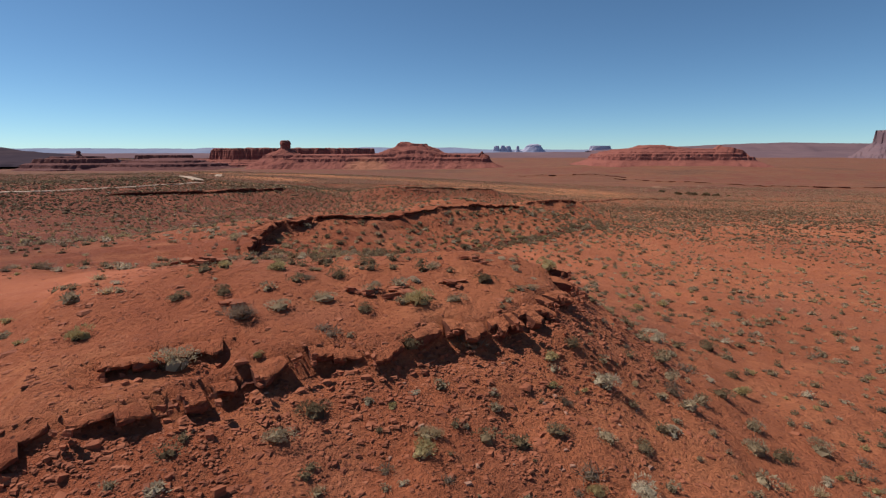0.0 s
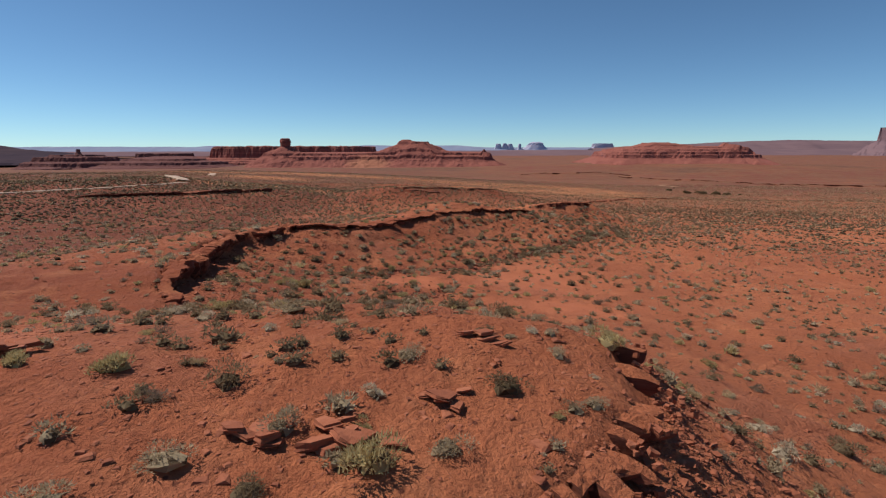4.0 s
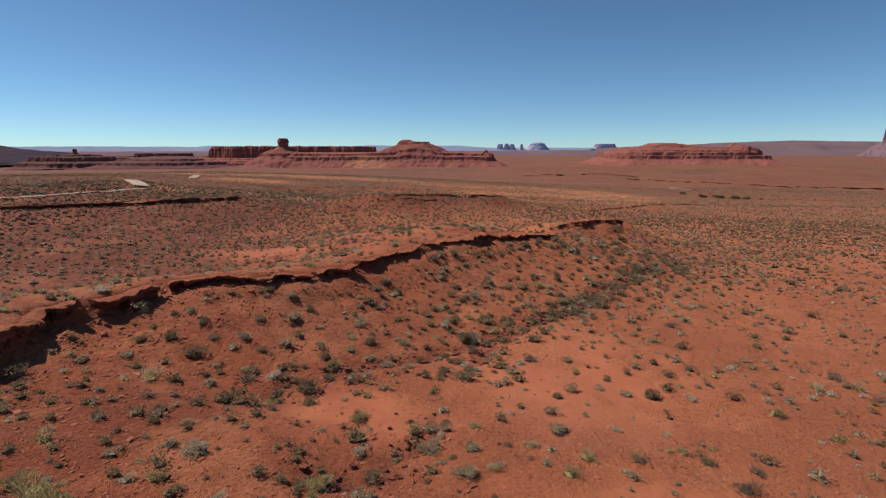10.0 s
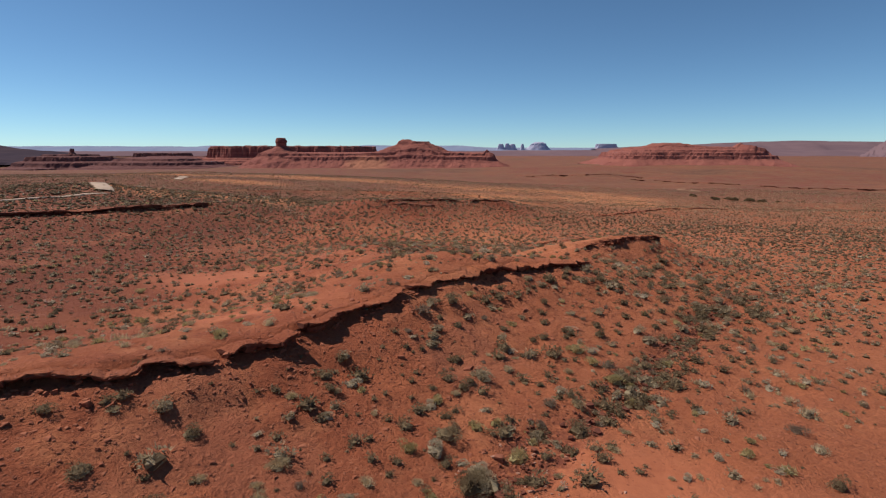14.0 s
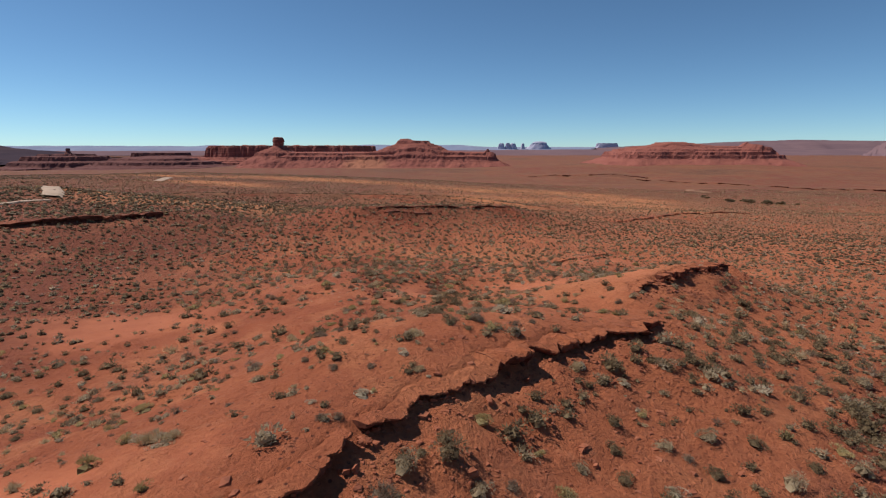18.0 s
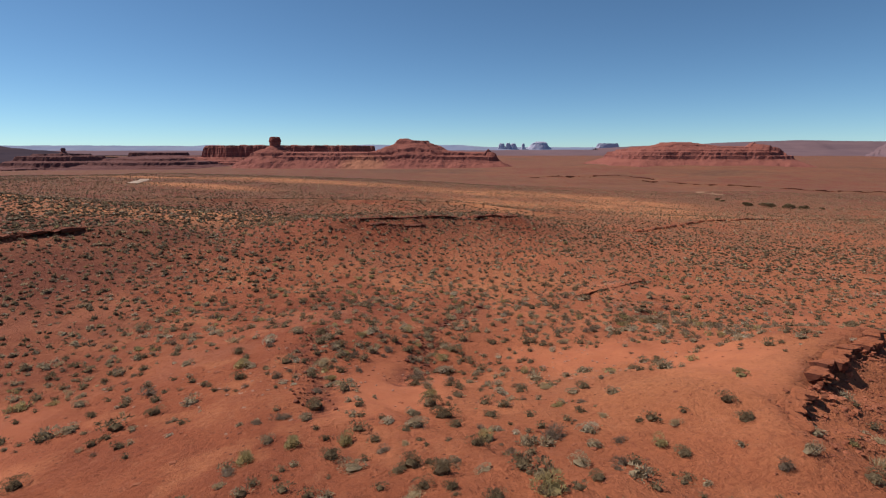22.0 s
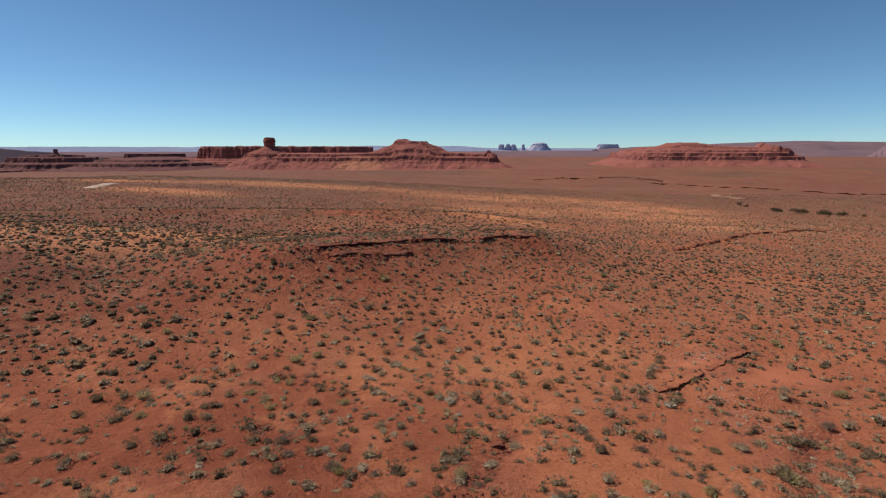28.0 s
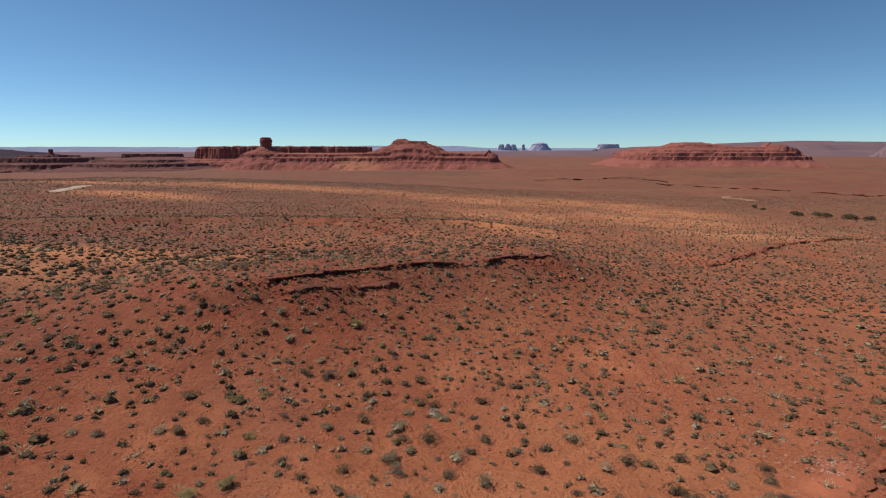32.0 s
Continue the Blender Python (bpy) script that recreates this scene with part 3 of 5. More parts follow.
# ---- mesas and buttes ----
def mesa(name, centre, half, heights, label, material, spacing, seed, turn=0.0, flute=6.0, group="mesas", foot=1.15, lumps=(), power=2.6, bed=3.2, fine=0.4, notch=0.0,
         tiers=(("talus_slope", 0.42), ("cliff_band", 0.82), ("cap_rock", 9.0)), category="mesa", boxy=0.0, beds_from=0.0):
    """A stepped rock table: a grid whose height climbs by slopes, beds and cliffs from its foot to its top.
    heights: the foot's level, then pairs (distance inside the foot line, height above it)."""
    cx, cy = centre
    hx, hy = half
    ux = np.arange(-hx * foot, hx * foot + spacing, spacing)
    uy = np.arange(-hy * foot, hy * foot + spacing, spacing)
    gx, gy = np.meshgrid(ux, uy)
    gx, gy = gx.ravel(), gy.ravel()
    r = (np.abs(gx / hx) ** power + np.abs(gy / hy) ** power) ** (1 / power)
    inside = (1 - r) * min(hx, hy)
    if boxy:
        inside = -boxy * np.log(np.exp(-(hx - np.abs(gx)) / boxy) + np.exp(-(hy - np.abs(gy)) / boxy))
    inside = inside + flute * fbm(gx / (flute * 6), gy / (flute * 6), 3, seed) + fine * flute * fbm(gx / (flute * 1.3), gy / (flute * 1.3), 3, seed + 7)
    z0, profile = heights
    ds, hs = [p[0] for p in profile], [p[1] for p in profile]
    z = np.interp(inside, ds, hs)
    for lx, ly, lr, lh, cap in lumps:
        q = np.hypot((gx - lx), (gy - ly) * 1.2) / lr + 0.12 * fbm(gx / 22, gy / 22, 2, seed + 3)
        z = z + np.where(inside > 0, lh * np.clip(1.05 - q, 0, 1 - cap) / max(1 - cap, 0.05) * 0.75 + lh * 0.25 * smooth(cap + 0.05, cap - 0.03, q), 0)
    if notch:
        z = z + np.where(inside > ds[-2], notch * np.round(2 * vnoise(gx / 11, gy / 15, seed + 4)) / 2 - notch * 0.4 * np.clip((inside - 70) / 50, 0, 1), 0)
    # harder and softer beds
    at = (z + 0.6 * fbm(gx / 40, gy / 40, 2, seed + 9)) / bed
    k = np.floor(at)
    z = z + np.where(inside > 0, 0.75 * bed * (k + smooth(0.45, 0.95, at - k) - at), 0) * smooth(beds_from - 0.06, beds_from + 0.04, z / max(hs))
    z = z0 + z + np.where(inside > 0, 0.35 * fbm(gx / 9, gy / 9, 3, seed + 5), 0)
    z = np.where(inside < ds[0] - 1, z0 - 6, z)
    c, s = math.cos(turn), math.sin(turn)
    verts = np.column_stack((gx * c - gy * s, gx * s + gy * c, z - z0))
    w, h = len(ux), len(uy)
    i = (np.arange(h - 1)[:, None] * w + np.arange(w - 1)[None, :]).ravel()
    faces = np.column_stack((i, i + 1, i + 1 + w, i + w))
    faces = faces[(verts[faces, 2] > -5.5).any(1)]
    level = verts[faces, 2].mean(1) / max(hs)
    ob = new(name, None)
    ob.location = (cx, cy, z0)
    low = -99.0
    for piece, high in tiers:
        mine = faces[(level >= low) & (level < high)]
        low = high
        if len(mine):
            used, flat = np.unique(mine, return_inverse=True)
            part(piece, mesh_from(piece, verts[used], flat.reshape(-1, 4), material), ob)
    return tagged(ob, label, category, group)


def tower(name, at, base, tiers, label, material, seed, group="", category="rock tower"):
    """A leaning stack of worn beds: rings of uneven outline, one above the other."""
    rng = np.random.default_rng(seed)
    n = 22
    a = np.arange(n) * 2 * math.pi / n
    verts, faces = [], []
    for z, rx, ry in tiers:
        wob = 1 + 0.10 * np.cos(3 * a + seed) + rng.uniform(-0.07, 0.07, n)
        verts.append(np.column_stack((at[0] + rx * np.cos(a) * wob, at[1] + ry * np.sin(a) * wob, base + z + rng.uniform(-0.02, 0.02, n) * rx)))
    for k in range(len(tiers) - 1):
        for j in range(n):
            faces.append((k * n + j, k * n + (j + 1) % n, (k + 1) * n + (j + 1) % n, (k + 1) * n + j))
    top = len(tiers) - 1
    verts.append([[at[0], at[1], base + tiers[-1][0] + 0.3]])
    for j in range(0, n):
        faces.append((top * n + j, top * n + (j + 1) % n, (top + 1) * n, (top + 1) * n))
    ob = new(name, mesh_from(name, np.vstack(verts), faces, material))
    ob.data.validate()
    return tagged(ob, label, category, group)


# the long mesa ahead, its back wall, peak and lone tower
mesa("mesa", (-492, 1720), (357, 175), (-25, ((-2, 0), (48, 18), (51, 42), (54, 49), (90, 51))), "fluted dark red mesa wall behind the tower", CLIFF, 3.0, 47, flute=8, power=4, bed=7, notch=3.0)
mesa("mesa", (-124, 1040), (260, 118), (-26, ((-2, 0), (24, 8), (47, 21.5), (48, 26), (58, 28.5), (59, 32.5), (80, 34))), "long red banded mesa with stepped cliffs and talus",
     CLIFF, 2.0, 41, flute=5, fine=0.3, bed=2.6, boxy=14.0, beds_from=0.5, lumps=((63, -15, 66, 17, 0.36), (50, -18, 16, 4, 0.4), (205, -50, 14, 6, 0.6), (75, -10, 130, 3, 0.2)))
mesa("mesa", (378, 905), (143, 130), (-11, ((-2, 0), (24, 11), (25, 15), (29, 16), (30, 20), (40, 21.5), (41, 23.5), (60, 26), (61, 27.5), (100, 30))), "low red sandstone mesa with ledges and a talus skirt", CLIFF, 1.5, 61, flute=4.0, power=6, turn=-0.1, fine=0.14, bed=1.7, beds_from=0.3,
     lumps=((-24, -40, 50, 5, 0.5), (88, -60, 24, 6, 0.75)))
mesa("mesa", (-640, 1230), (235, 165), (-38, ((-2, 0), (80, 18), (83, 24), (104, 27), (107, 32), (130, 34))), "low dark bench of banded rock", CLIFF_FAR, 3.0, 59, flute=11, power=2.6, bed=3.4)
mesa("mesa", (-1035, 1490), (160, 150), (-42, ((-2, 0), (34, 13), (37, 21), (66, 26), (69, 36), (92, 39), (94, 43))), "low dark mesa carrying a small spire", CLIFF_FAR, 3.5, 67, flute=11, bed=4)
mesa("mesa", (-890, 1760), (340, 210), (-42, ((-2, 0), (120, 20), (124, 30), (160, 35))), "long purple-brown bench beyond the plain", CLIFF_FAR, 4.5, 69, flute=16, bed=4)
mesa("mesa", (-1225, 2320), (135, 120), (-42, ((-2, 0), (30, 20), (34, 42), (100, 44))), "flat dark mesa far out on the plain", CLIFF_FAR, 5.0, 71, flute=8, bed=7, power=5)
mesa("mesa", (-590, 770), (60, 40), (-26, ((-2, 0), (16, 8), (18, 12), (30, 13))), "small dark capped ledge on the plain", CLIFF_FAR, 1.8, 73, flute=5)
mesa("mesa", (-302, 1004), (86, 70), (-27, ((-2, 0), (22, 19), (38, 29), (39, 33), (52, 38), (64, 43))), "stepped red shoulder below the rock tower", CLIFF, 2.0, 43, flute=5, power=2, bed=2.2, fine=0.3, beds_from=0.6)
tower("rock_tower", (-302, 1004), 9, ((3, 20, 18), (7, 14, 13), (8.5, 11, 10), (9, 9.5, 9), (12, 9, 8.6), (13, 9.9, 9.5), (16, 9.2, 9), (17, 10.2, 9.8), (21, 9.6, 9.2), (22, 8.8, 8.4), (24, 8.5, 8), (25, 6.2, 6)),
      "lone dark red rock tower on the mesa rim", CLIFF, 5)
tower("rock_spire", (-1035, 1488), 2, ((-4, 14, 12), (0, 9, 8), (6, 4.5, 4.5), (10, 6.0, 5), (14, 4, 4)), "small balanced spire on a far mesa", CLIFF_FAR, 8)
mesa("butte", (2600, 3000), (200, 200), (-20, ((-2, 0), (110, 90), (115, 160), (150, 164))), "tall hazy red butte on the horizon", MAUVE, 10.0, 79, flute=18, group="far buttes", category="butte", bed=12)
# dark slope far to the west
mesa("hill", (-1790, 1900), (620, 420), (-26, ((-2, 0), (120, 20), (400, 70))), "smooth grey brown hill on the horizon", HILL, 16.0, 83, flute=20, group="hills", power=2, bed=0.5,
     tiers=(("slope", 9.0),), category="hill")


def skyline(name, y, z0, xs, heights, material, label, seed, rough=1.0):
    """A far plateau: a long wall of uneven height with a top that runs back."""
    x = np.arange(xs[0], xs[-1], 12.0)
    h = np.interp(x, xs, heights) + rough * fbm(x / 90, x * 0 + seed, 3, seed)
    rows = ((0, 0.0), (160, 0.5), (330, 0.97), (480, 1.0))
    verts = np.vstack([np.column_stack((x, np.full_like(x, y) + dy + 25 * vnoise(x / 120, x * 0 + seed, seed), z0 + h * f)) for dy, f in rows])
    w = len(x)
    i = (np.arange(len(rows) - 1)[:, None] * w + np.arange(w - 1)[None, :]).ravel()
    ob = new(name, mesh_from(name, verts, np.column_stack((i, i + 1, i + 1 + w, i + w)), material, flat=False))
    return tagged(ob, label, "far plateau", kind="structure")


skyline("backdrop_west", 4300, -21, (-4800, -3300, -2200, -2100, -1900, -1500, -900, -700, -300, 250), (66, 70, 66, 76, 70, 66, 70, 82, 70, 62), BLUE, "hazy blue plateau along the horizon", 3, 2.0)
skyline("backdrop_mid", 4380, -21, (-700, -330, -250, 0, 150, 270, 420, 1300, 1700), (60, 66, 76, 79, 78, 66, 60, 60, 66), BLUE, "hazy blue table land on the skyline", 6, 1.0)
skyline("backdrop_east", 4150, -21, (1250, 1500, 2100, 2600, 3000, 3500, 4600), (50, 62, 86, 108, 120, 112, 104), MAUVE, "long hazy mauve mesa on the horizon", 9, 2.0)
# the band of haze over the far plain, given as a mauve bench
skyline("backdrop_plain", 3300, -22, (-3600, -200, 300, 900, 2400, 4200), (26, 30, 34, 38, 42, 36), MAUVE, "low mauve bench standing for haze over the far plain", 12, 1.0)
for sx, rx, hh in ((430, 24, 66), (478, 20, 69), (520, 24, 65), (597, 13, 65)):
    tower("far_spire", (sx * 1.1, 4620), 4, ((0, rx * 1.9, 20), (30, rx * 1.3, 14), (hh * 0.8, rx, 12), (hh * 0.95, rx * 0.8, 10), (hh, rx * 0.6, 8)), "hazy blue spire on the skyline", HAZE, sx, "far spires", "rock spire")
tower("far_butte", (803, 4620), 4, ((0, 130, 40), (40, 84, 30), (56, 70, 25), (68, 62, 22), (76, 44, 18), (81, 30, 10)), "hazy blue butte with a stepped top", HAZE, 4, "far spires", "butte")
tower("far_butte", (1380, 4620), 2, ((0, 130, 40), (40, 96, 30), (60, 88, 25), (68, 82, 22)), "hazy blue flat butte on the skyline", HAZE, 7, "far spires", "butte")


# ---- rock rims and fallen stones ----
def along(path, count, wide, rng):
    """Random places beside a line."""
    pts = np.array(path, float)
    run = np.r_[0, np.cumsum(np.hypot(*np.diff(pts, axis=0).T))]
    s = rng.uniform(0, run[-1], count)
    return np.interp(s, run, pts[:, 0]) + rng.normal(0, wide, count), np.interp(s, run, pts[:, 1]) + rng.normal(0, wide, count), run[-1]



def block(seed, sides, flat):
    """An angular broken block about one metre across."""
    rng = np.random.default_rng(seed)
    a = (np.arange(sides) + rng.uniform(-0.3, 0.3, sides)) * 2 * math.pi / sides
    r = rng.uniform(0.3, 0.62, sides)
    rings = []
    for z, k in ((-0.5, 0.94), (-0.1, 1.04), (0.12, 0.95), (0.5, 0.97)):
        rr = r * k * rng.uniform(0.82, 1.12, sides)
        rings.append(np.column_stack((rr * np.cos(a), rr * np.sin(a), np.full(sides, z * flat) + rng.uniform(-0.14, 0.14, sides) * flat + z * 0.5 * rr * np.cos(a - seed))))
    verts = np.vstack(rings + [[[0, 0, -0.5 * flat]], [[rng.uniform(-0.1, 0.1), rng.uniform(-0.1, 0.1), 0.53 * flat]]])
    faces = []
    for k in range(3):
        for j in range(sides):
            p, q = k * sides + j, k * sides + (j + 1) % sides
            faces += [(p, q, q + sides), (p, q + sides, p + sides)]
    for j in range(sides):
        faces += [((j + 1) % sides, j, 4 * sides), (3 * sides + j, 3 * sides + (j + 1) % sides, 4 * sides + 1)]
    return verts, np.array(faces)


BLOCKS = [block(s, 4 + s % 4, 1.0) for s in range(14)]
BLOCK_MESHES = [mesh_from("rock", v, f, STONES) for v, f in BLOCKS]


def rim_line(spec, step):
    """Points along a rim with the outward direction, moved onto the worn edge."""
    pts = np.array(spec["rim"], float)
    run = np.r_[0, np.cumsum(np.hypot(*np.diff(pts[:, :2], axis=0).T))]
    s = np.arange(0.3, run[-1] - 0.2, step)
    x, y = np.interp(s, run, pts[:, 0]), np.interp(s, run, pts[:, 1])
    k = np.clip(np.searchsorted(run, s) - 1, 0, len(pts) - 2)
    tx, ty = pts[k + 1, 0] - pts[k, 0], pts[k + 1, 1] - pts[k, 1]
    size = np.hypot(tx, ty)
    nx, ny = ty / size, -tx / size
    for _ in range(2):
        o = -rim_wobble(x, y, spec["drop"] * spec.get("wild", 1.0))
        x, y = np.interp(s, run, pts[:, 0]) + nx * o, np.interp(s, run, pts[:, 1]) + ny * o
    return s / run[-1], x, y, nx, ny


def slab(s0, s1, line, jut, top_z, thick, tail, rng, fall, name="slab"):
    """One chunk of bedded rock along a rim: top level with the soil behind, corners broken off, front lumpy and undercut."""
    s, x, y, nx, ny = line
    step = 0.13 if tail < 1.5 else 0.45
    n = max(4, int((s1 - s0) / step) + 1)
    at = np.linspace(s0, s1, n)
    px, py, ox, oy, tz = (np.interp(at, s, q) for q in (x, y, nx, ny, top_z))
    u = np.linspace(-1, 1, n)
    rough = 0.03 * min(1.6, max(thick, 0.2) / 0.35)
    j = jut - 0.06 * np.abs(u) ** 3 + 0.14 * vnoise(at / 0.8, at * 0 + 0.5, 71) + 0.12 * vnoise(at / 0.25, at * 0 + 0.5, 72)
    t = thick * rng.uniform(0.8, 1.15, n)
    dip = np.interp(at, s, fall)
    hollow = rng.uniform(0.15, 0.4) + 0.4 * min(1.0, max(0.0, thick - 0.35) / 0.3)
    rows = ((-tail, -0.16), (-0.5 * tail, -0.01), (j - 0.03, -0.01), (j, -0.05), (j - 0.01, -0.36 * t), (j - 0.3 * hollow, -0.62 * t), (j - hollow, -t), (-0.6 * tail, -1.1 * t))
    c = (px.mean(), py.mean(), tz.mean())
    verts = []
    for k, (e, z) in enumerate(rows):
        wob = rng.normal(0, rough, (2, n)) if 1 < k < 7 else np.zeros((2, n))
        e = e + wob[0]
        verts.append(np.column_stack((px + ox * e - c[0], py + oy * e - c[1], tz + z - dip * (tail + (e if k < 4 else j)) + 0.5 * wob[1] - c[2])))
    verts = np.stack(verts, 1).reshape(-1, 3)
    m = len(rows)
    faces, soil = [], []
    for a in range(n - 1):
        for k in range(m):
            p, q = a * m + k, a * m + (k + 1) % m
            faces.append((p, q, q + m, p + m))
            soil.append(k == 0 or (k < 3 and name == "slab"))
    for a, flip in ((0, 1), (m * (n - 1), -1)):
        for f in ((0, 1, 6, 7), (1, 2, 5, 6), (2, 3, 4, 5)):
            faces.append(tuple(a + q for q in f)[::-flip])
            soil.append(False)
    me = mesh_from(name, verts, [f[::-1] for f in faces], ROCK)
    me.materials.append(SOIL if c[1] < 150 else ROCK)
    me.polygons.foreach_set("material_index", np.array(soil, np.int32))
    return me, c


def ledge(name_of, label, seed, runs, jut, thick, fallen, size, broken=0.12, tail=1.0, lower=0.6, heap=0.4):
    """A rim of overhanging slabs, a lower bed set back in the shade, and fallen blocks."""
    spec = RIMS[name_of]
    rng = np.random.default_rng(seed)
    f, x, y, nx, ny = rim_line(spec, 0.14)
    for _ in range(4):
        nx[1:-1], ny[1:-1] = (nx[:-2] + nx[1:-1] + nx[2:]) / 3, (ny[:-2] + ny[1:-1] + ny[2:]) / 3
    s = np.r_[0, np.cumsum(np.hypot(np.diff(x), np.diff(y)))]
    mid = len(x) // 2
    top = new("rock_ledge", None)
    top.location = (x[mid], y[mid], float(land(x[mid:mid + 1] - nx[mid], y[mid:mid + 1] - ny[mid])[0]))
    tagged(top, label, "rock ledge", "ledges")
    origin = Vector(top.location)
    back = land(x - nx * max(1.15, 0.9 * tail), y - ny * max(1.15, 0.9 * tail))
    foot = land(x + nx * 0.45, y + ny * 0.45)
    if name_of in ("long", "long_end", "north"):
        # where the brink curls back, the bed still stands as high as the ground behind it
        behind = land(x - nx * 2.0, y - ny * 2.0)
        back = np.where(behind - back > 0.2, behind - 0.04, back)
    fallaway = np.clip((land(x - nx * (1.1 + 1.6 * tail), y - ny * (1.1 + 1.6 * tail)) - back) / (0.7 * tail), -0.05, 0.35)
    fallaway = np.minimum(fallaway, 0.4 * np.maximum(back - foot, 0) / tail)
    for _ in range(6):
        fallaway[1:-1] = (fallaway[:-2] + fallaway[1:-1] + fallaway[2:]) / 3
    line = (s, x, y, nx, ny)

    def put(me, c, name):
        ob = part(name, me, top)
        ob.location = Vector(c) - origin

    at = 0.0
    while at < s[-1] - 0.3:
        end = min(at + rng.uniform(*runs), s[-1])
        m = (at + end) / 2
        dip = float(np.interp(m, s, fallaway))
        drop = float(np.interp(m, s, back - foot)) - dip * tail
        if drop > 0.14 and end - at > 0.2:
            # some chunks reach the foot, some hang over a dark hollow
            t = drop * (rng.uniform(0.8, 1.05) if rng.random() < 0.25 else rng.uniform(*thick))
            j = rng.uniform(*jut)
            gone = rng.random() < broken
            if not gone:
                put(*slab(max(at - 0.06, 0), end, line, j, back, t, tail, rng, fallaway), "slab")
            else:
                for _ in range(3):
                    w, o = rng.uniform(at, end), rng.uniform(-0.2, 0.35)
                    q = rng.uniform(0.45, 0.9) * size
                    ob = part("rock", BLOCK_MESHES[int(rng.integers(len(BLOCK_MESHES)))], top)
                    ob.location = Vector((np.interp(w, s, x + nx * o), np.interp(w, s, y + ny * o), np.interp(w, s, back) - drop * rng.uniform(0.25, 0.6))) - origin
                    ob.rotation_euler, ob.scale = (rng.uniform(-0.4, 0.4), rng.uniform(-0.4, 0.4), rng.uniform(0, 6.3)), (q * 1.2, q, q * 0.6)
            if drop > 0.75:
                # a tall face: the beds below stand almost flush, in the shade of the top one
                put(*slab(max(at - 0.1, 0), end, line, j - rng.uniform(0.3, 0.55), back - t * 0.92, drop - t * 0.8, tail, rng, fallaway, "bed"), "bed")
            elif rng.random() < lower or gone:
                rest = drop - t
                put(*slab(at, end, line, j - rng.uniform(0.4, 0.7), back - t - rest * rng.uniform(0.15, 0.4), rest * rng.uniform(0.4, 0.8), tail, rng, fallaway, "bed"), "bed")
        at = end
    # broken stones heaped against the face
    for w in np.arange(0.2, s[-1], heap):
        drop, o = float(np.interp(w, s, back - foot)), rng.uniform(-0.2, 0.45)
        if drop < 0.2 or rng.random() < 0.25:
            continue
        q = size * rng.uniform(0.3, 0.85)
        px, py = np.interp(w, s, x + nx * o), np.interp(w, s, y + ny * o)
        ob = part("rock", BLOCK_MESHES[int(rng.integers(len(BLOCK_MESHES)))], top)
        ob.location = Vector((px, py, float(land(np.array([px]), np.array([py]))[0]) + q * 0.18)) - origin
        ob.rotation_euler, ob.scale = (rng.uniform(-0.4, 0.4), rng.uniform(-0.4, 0.4), rng.uniform(0, 6.3)), (q * rng.uniform(0.9, 1.7), q, q * rng.uniform(0.3, 0.65))
    for _ in range(fallen):
        i = int(rng.integers(len(x)))
        if back[i] - foot[i] < 0.2:
            continue
        o = 0.35 + rng.exponential(spec["foot"] * 0.3)
        px, py = x[i] + nx[i] * o + rng.uniform(-0.5, 0.5), y[i] + ny[i] * o + rng.uniform(-0.5, 0.5)
        q = size * rng.choice((0.3, 0.45, 0.65, 1.0), p=(0.5, 0.3, 0.14, 0.06))
        ob = part("rock", BLOCK_MESHES[int(rng.integers(len(BLOCK_MESHES)))], top)
        ob.location = Vector((px, py, float(land(np.array([px]), np.array([py]))[0]) + q * 0.1)) - origin
        ob.rotation_euler = (rng.uniform(-0.3, 0.3), rng.uniform(-0.3, 0.3), rng.uniform(0, 6.3))
        ob.scale = (q * rng.uniform(0.8, 1.5), q, q * rng.uniform(0.3, 0.7))


ledge("near", "broken red sandstone ledge with dark undercut faces", 3, (0.2, 0.62), (-0.38, 0.26), (0.35, 0.7), 330, 0.25, 0.3, 1.0, 0.4, 0.18)
ledge("near_upper", "low crumbling sandstone step on the rise", 4, (0.3, 1.0), (-0.05, 0.15), (0.4, 0.7), 16, 0.3, 0.08, 0.9, 0.25)
ledge("long", "long curving red sandstone ledge above a talus slope", 5, (0.3, 1.2), (-0.12, 0.28), (0.3, 0.55), 280, 0.32, 0.08, 1.0, 0.35, 0.24)
ledge("long_end", "jagged end of the red sandstone ledge", 6, (0.3, 1.2), (-0.12, 0.28), (0.3, 0.55), 120, 0.32, 0.2, 1.0, 0.35, 0.24)
ledge("west", "dark sandstone ledge along a shrubby slope", 7, (0.8, 3.0), (0.0, 0.5), (0.35, 0.6), 40, 0.8, 0.06, 2.0, 0.5, 1.2)
ledge("north", "low dark red ledge across the rise", 8, (0.3, 1.2), (-0.25, 0.25), (0.4, 0.7), 150, 0.42, 0.1, 1.1, 0.4, 0.4)
ledge("north_lower", "second crumbling step below the dark red ledge", 13, (0.3, 1.0), (-0.2, 0.15), (0.4, 0.7), 30, 0.34, 0.3, 0.9, 0.3, 0.5)
ledge("bank", "eroded red bank of a dry gully", 9, (0.8, 2.4), (-0.1, 0.1), (0.4, 0.7), 20, 0.8, 0.6, 1.2, 0.3, 2.5)
ledge("wash_west", "low red bank along the dry wash", 11, (4, 14), (0.2, 0.8), (0.4, 0.7), 0, 1.5, 0.4, 4.0, 0.3, 999)
ledge("wash_far", "dark cut bank across the far plain", 12, (4, 14), (0.2, 0.8), (0.4, 0.7), 0, 1.5, 0.3, 4.0, 0.3, 999)
